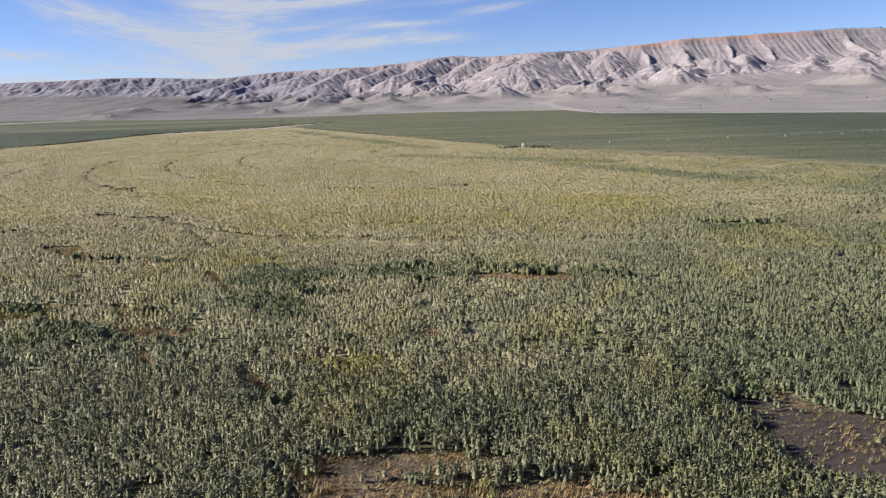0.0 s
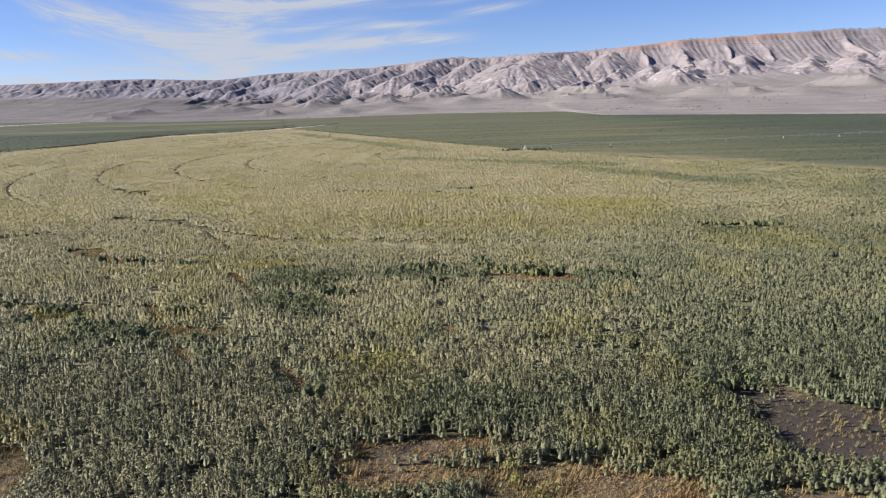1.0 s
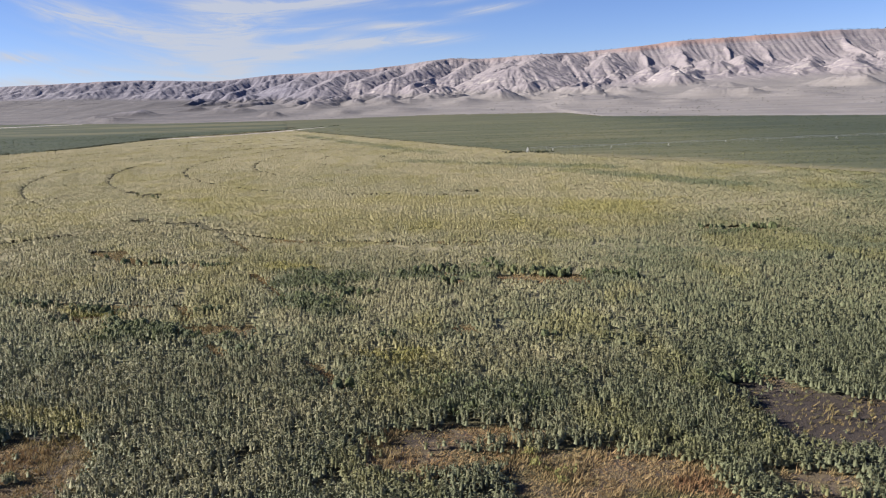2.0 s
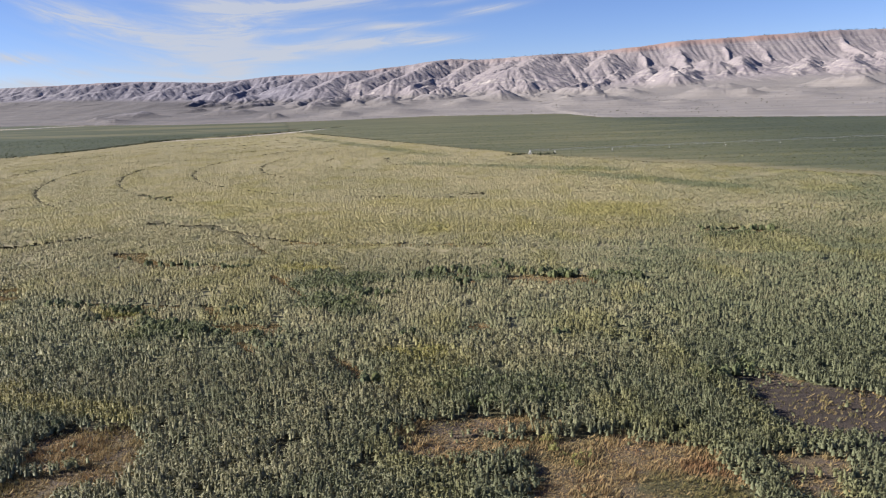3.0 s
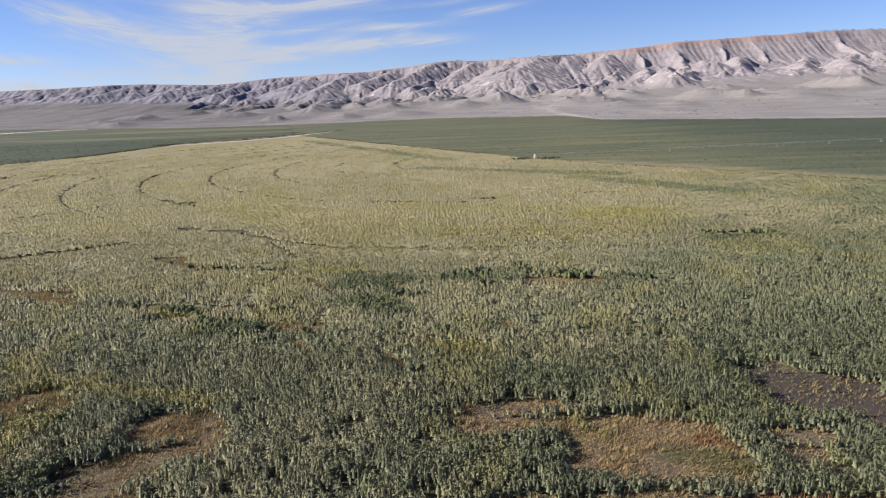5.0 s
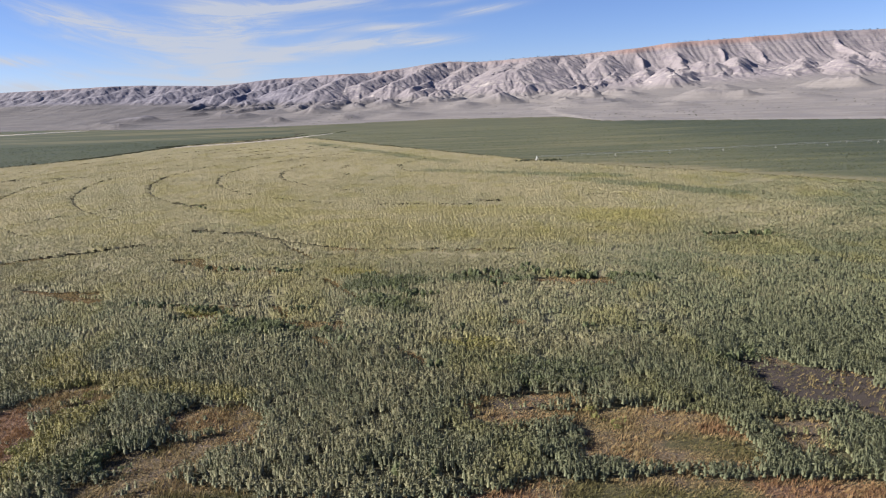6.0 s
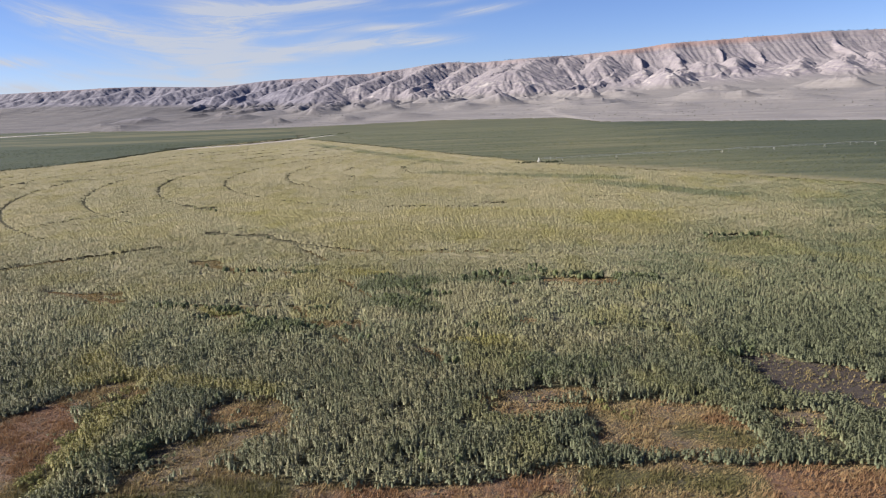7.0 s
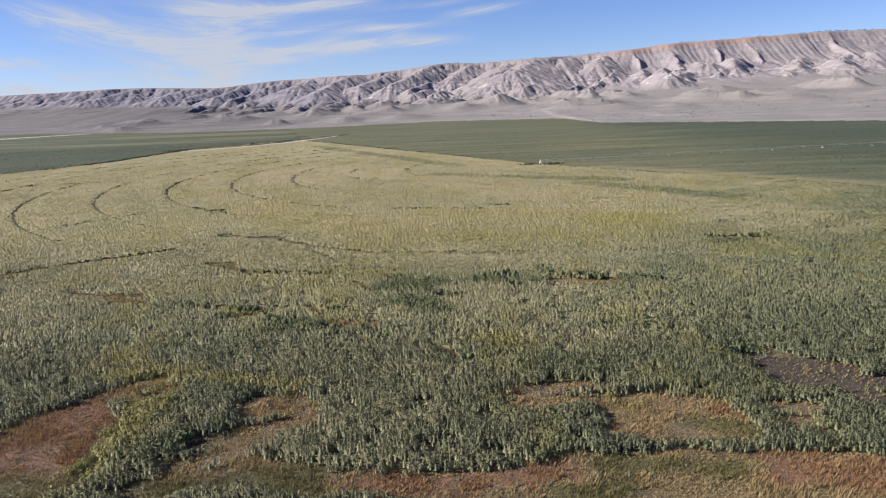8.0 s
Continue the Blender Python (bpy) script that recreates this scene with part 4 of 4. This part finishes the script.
def make_badlands():
    cols = 1040
    ys = np.concatenate([np.linspace(950, 2250, 40)[:-1], np.linspace(2250, 2950, 76)[:-1], np.linspace(2950, 4110, 180)])
    rows = len(ys)
    ang = np.tan(-0.585 + 1.185 * np.linspace(0, 1, cols) ** 0.86)
    X, Y = ang[None] * (ys[:, None] + 30), np.repeat(ys[:, None], cols, 1)
    Z, L = terrain(X, Y)
    i = (np.arange(rows - 1)[:, None] * cols + np.arange(cols - 1)[None]).ravel()
    q = np.stack([i, i + 1, i + cols + 1, i + cols], 1)
    q = q[(Z.ravel()[q] > -2).any(1)]
    ob = mesh_object("badland_hills", np.stack([X, Y, Z], -1).reshape(-1, 3), q, [MAT_HAZY_CLAY], attrs=[("level", L.ravel())], smooth_faces=True)
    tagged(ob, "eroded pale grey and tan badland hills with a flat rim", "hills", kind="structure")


def make_rim_shrubs():
    x = np.concatenate([rng.uniform(1880, 2230, 60), rng.uniform(1150, 1900, 30), rng.uniform(100, 900, 40)])
    ys = np.linspace(3700, 4125, 90)
    X, Y = np.meshgrid(x, ys, indexing="ij")
    Z = terrain(X, Y)[0] - 0.03 * (Y - 3700)
    best = Z.argmax(1)
    y = ys[best]
    z = terrain(x, y)[0] - 0.6
    fx, fy = rng.uniform(-500, 1700, 1600), rng.uniform(1300, 2700, 1600)
    keep = (fy > far_edge(fx) + 60) & (fbm(fx * 0.004, fy * 0.006, 3, 151) > 0.5) & (fx < 0.62 * fy)
    fx, fy = fx[keep], fy[keep]
    shrub_band("desert_shrubs", "sparse dark saltbush dotted over the desert slope", fx, fy, 1.5, 3.6, MAT_SHRUB, np.full(fx.shape, 0.4), terrain(fx, fy)[0] - 0.3, 9, 0.3, 0.6)
    shrub_band("rim_shrubs", "scattered dark juniper shrubs on the mesa rim", x, y, 3.0, 6.5, MAT_SHRUB, np.full(x.shape, 0.5), z, 12, 0.3, 0.5)


# ---- farm track ----
def berm(name, label, rows, z, mat, ragged=0.15):
    """A low raised bank along rows of x, y, half width, with ragged crest edges and sloping sides."""
    n = 60
    px, py, pw = (np.interp(np.linspace(0, len(rows) - 1, n), np.arange(len(rows)), [r[k] for r in rows]) for k in range(3))
    dx, dy = np.gradient(px), np.gradient(py)
    d = np.hypot(dx, dy)
    nx, ny = -dy / d, dx / d
    a, b = pw * rng.uniform(1 - ragged, 1 + ragged, n), pw * rng.uniform(1 - ragged, 1 + ragged, n)
    lines = [(a + 4, -0.2), (a, z), (-b, z), (-b - 4, -0.2)]
    v = np.concatenate([np.stack([px + nx * o, py + ny * o, np.full(n, h)], 1) for o, h in lines])
    i = np.arange(n - 1)
    q = np.concatenate([np.stack([k * n + i, (k + 1) * n + i, (k + 1) * n + i + 1, k * n + i + 1], 1) for k in range(3)])
    tagged(mesh_object(name, v, q, [mat]), label, "track", kind="structure")


def make_tracks():
    berm("farm_track", "pale dusty farm track on a low bank", ((-395, 1090, 1), (-350, 1118, 2), (-300, 1150, 2.5), (-258, 1207, 3), (-225, 1262, 4), (-190, 1340, 2)), 1.2, MAT_DUST, 0.7)
    berm("farm_track", "pale dry wash among far green fields", ((-1190, 2010, 5), (-1130, 2040, 14), (-1050, 2110, 12), (-980, 2150, 4)), 2.0, MAT_DUST)


# ---- single bushes ----
# the first three bushes are added in place of a shadowed wheel-rut wall
CLUMPS = [(-161, 439, 2.2), (-147, 425, 2.6), (-143, 421, 2.2), (-119, 333, 2.6), (-90, 318, 2.4), (-102, 262, 2.8), (51, 141, 3.0), (54, 139, 3.2), (57, 141, 2.8), (53, 144, 2.9), (60, 142, 2.5), (49, 138, 2.4),
          (12, 137, 2.6), (16, 135, 2.7), (20, 136, 2.5), (-71, 108, 2.6), (-68, 104, 2.8), (-66, 100, 2.4), (-60, 127, 2.5), (-64, 129, 2.6), (-22, 99, 2.6), (-16, 95, 2.7), (-10, 93, 2.6),
          (-48, 194, 2.5), (-46, 195, 2.3), (-66, 178, 2.6), (-64, 179, 2.4), (-51, 176, 2.7), (-49, 177, 2.5), (-33, 163, 2.8), (-31, 164, 2.6), (-24, 196, 2.9), (-22, 197, 2.3), (-17, 187, 2.5), (-15, 188, 2.4), (-11, 205, 2.6), (-9, 206, 2.5), (-5, 169, 2.7), (-3, 170, 2.6), (-11, 143, 2.8), (-9, 144, 2.3), (2, 231, 2.9), (4, 232, 2.4), (7, 232, 2.5), (9, 233, 2.5), (20, 237, 2.6), (22, 238, 2.6), (28, 166, 2.7), (30, 167, 2.3), (30, 144, 2.8), (32, 145, 2.4), (8, 141, 2.9), (10, 142, 2.5), (-83, 189, 2.5), (-81, 190, 2.6)]


def bush_kind(seed, mat, tone):
    """A leafy weed bush: thin branching stems and a crown of many upright leaves, one metre high."""
    r = random.Random(seed)
    root = new("weed_bush")
    V, F = [], []
    for k in range(5):
        a, reach = r.uniform(0, 6.28), r.uniform(0.08, 0.3)
        bar(V, F, (0, 0, -0.05), (math.cos(a) * reach, math.sin(a) * reach, r.uniform(0.5, 0.8)), 0.012, 4)
    part("stem", V, F, MAT_STEM, root, "thin brown branching stem")
    pts, tri, idx = corn_plant(seed, 9, ((0.1, 0.8), (0.4, 1.0), (0.75, 0.8)), 44, 0.9, 0.09, 0.28, 0, 0.36)
    away = np.hypot(pts[:, 0], pts[:, 1])
    pts[:, 2] = pts[:, 2] * (1.05 - 0.5 * away ** 1.5)
    crown = mesh_object("leaf_crown", pts, tri, [mat], attrs=[("vigour", np.full(len(pts), tone))])
    crown.parent = root
    tagged(crown)
    return root


def make_bushes():
    kinds = [bush_kind(600 + k, MAT_BUSH, 0.45 + 0.12 * k) for k in range(5)]
    labels = ("dense dark green weed bush standing among corn", "dark bluish-green weed bush beside a strip of bare soil", "tall leafy green weed bush in the corn",
              "ragged olive-green weed bush in the corn", "small dark weed bush at the edge of the corn")
    rows = [(x, y, size * rng.uniform(0.95, 1.15)) for x, y, size in CLUMPS]
    x, y = places(150, 330, 1.5, lambda x, y: strokes(x, y, HEDGE, 0.6, 0.5, 35) > -0.2)
    keep = np.nonzero((rng.uniform(0, 1, x.shape) < 0.8) & (bare(x, y) < 0.5))[0]
    keep = rng.permutation(keep)[:260]
    rows += [(x[k], y[k], rng.uniform(2.3, 3.2)) for k in keep]
    for i, (px, py, size) in enumerate(rows):
        k = i % 5
        m = pose(px, py, 0, 0, 0, rng.uniform(0, 360)) @ Matrix.Diagonal((size * 0.9, size * 0.9, size, 1.0))
        if i < len(rows) - 5:
            ob = copy_thing(kinds[k], m)
        else:
            ob = kinds[k]
            ob.matrix_basis = m
        tagged(ob, labels[k], "bush", "weed bushes in the corn")


# ---- irrigation machine ----
def part(name, verts, faces, mat, parent, label=""):
    me = bpy.data.meshes.new(name)
    me.from_pydata(verts, [], faces)
    me.materials.append(mat)
    ob = new(name, me)
    ob.parent = parent
    return tagged(ob, label)


def bar(V, F, a, b, r, sides=6):
    """Adds a round bar from a to b."""
    a, b = Vector(a), Vector(b)
    turn = (b - a).to_track_quat("Z", "Y").to_matrix()
    k = len(V)
    for end in (a, b):
        for i in range(sides):
            w = 2 * math.pi * i / sides
            V.append(end + turn @ Vector((math.cos(w) * r, math.sin(w) * r, 0)))
    F.extend([(k + i, k + (i + 1) % sides, k + sides + (i + 1) % sides, k + sides + i) for i in range(sides)])
    F.extend([tuple(k + i for i in reversed(range(sides))), tuple(k + sides + i for i in range(sides))])


def span_mesh(length, height):
    """An arched water pipe with trusses and drop hoses along +x."""
    V, F = [], []
    n = 8 if length > 30 else 4
    top = [Vector((length * i / n, 0, height + 0.9 * math.sin(math.pi * i / n))) for i in range(n + 1)]
    for a, b in zip(top, top[1:]):
        bar(V, F, a, b, 0.13)
    low = [p + Vector((0, 0, -1.2 * math.sin(math.pi * i / n))) for i, p in enumerate(top)]
    for i in range(1, n):
        for side in (-0.7, 0.7):
            foot = low[i] + Vector((0, side, 0))
            bar(V, F, top[i], foot, 0.05, 4)
            after = low[i + 1] + Vector((0, side if i + 1 < n else 0, 0))
            bar(V, F, foot, after, 0.04, 4)
        bar(V, F, top[i], (top[i].x, 0, 2.0), 0.03, 4)
    return V, F


def make_irrigation():
    root = new("irrigation_pivot")
    root.matrix_world = pose(PIVOT[0], PIVOT[1], 0, 0, 0, PIVOT_TURN)
    tagged(root, "long galvanised centre-pivot irrigation machine standing in crops", "irrigation machine")
    V, F = [], []
    for sx in (-1, 1):
        for sy in (-1, 1):
            bar(V, F, (sx * 1.7, sy * 1.7, 0), (sx * 0.3, sy * 0.3, 4.4), 0.12)
        bar(V, F, (sx * 1.1, -1.1, 1.8), (sx * 1.1, 1.1, 1.8), 0.07)
        bar(V, F, (-1.1, sx * 1.1, 1.8), (1.1, sx * 1.1, 1.8), 0.07)
    bar(V, F, (0, 0, 0), (0, 0, 5.2), 0.3, 10)
    part("pivot_tower", V, F, MAT_WHITE, root, "white four-legged pivot tower")
    V, F = span_mesh(TRACK_STEP, 4.2)
    first = None
    tower, wheel = [], []
    for side in (-1, 1):
        tower.append(((0, side * 2.1, 0.7), (0, 0, 4.2)))
    for k in range(12):
        r = TRACK_FIRST + TRACK_STEP * k
        length = TRACK_FIRST if k == 0 else TRACK_STEP
        if k < 2:
            sv, sf = span_mesh(length, 4.2)
            span = part("span", sv, sf, MAT_STEEL, root, "arched steel water pipe with trusses")
            shared = span.data
        else:
            span = new("span", shared)
            span.parent = root
            tagged(span, "arched steel water pipe with trusses")
        span.location = (r - length, 0, 0)
        if first is None:
            TV, TF = [], []
            for a, b in tower:
                bar(TV, TF, a, b, 0.09)
            bar(TV, TF, (0, -2.1, 0.7), (0, 2.1, 0.7), 0.1)
            bar(TV, TF, (0, -1.0, 2.5), (0, 1.0, 2.5), 0.06)
            drive = part("drive_tower", TV, TF, MAT_STEEL, root, "A-shaped wheeled drive tower")
            WV, WF = [], []
            bar(WV, WF, (0, -0.18, 0), (0, 0.18, 0), 0.72, 14)
            for side in (-1, 1):
                w = part("wheel", WV, WF, MAT_TYRE, drive, "black rubber wheel")
                w.location = (0, side * 2.1, 0.72)
            first = drive
        else:
            drive = copy_thing(first, pose(r, 0, 0))
        drive.location = (r, 0, 0)


PIVOT_TURN = 5.6

make_ground()
make_badlands()
make_rim_shrubs()
make_tracks()
make_green_fields()
make_corn()
make_weeds()
make_irrigation()
make_bushes()
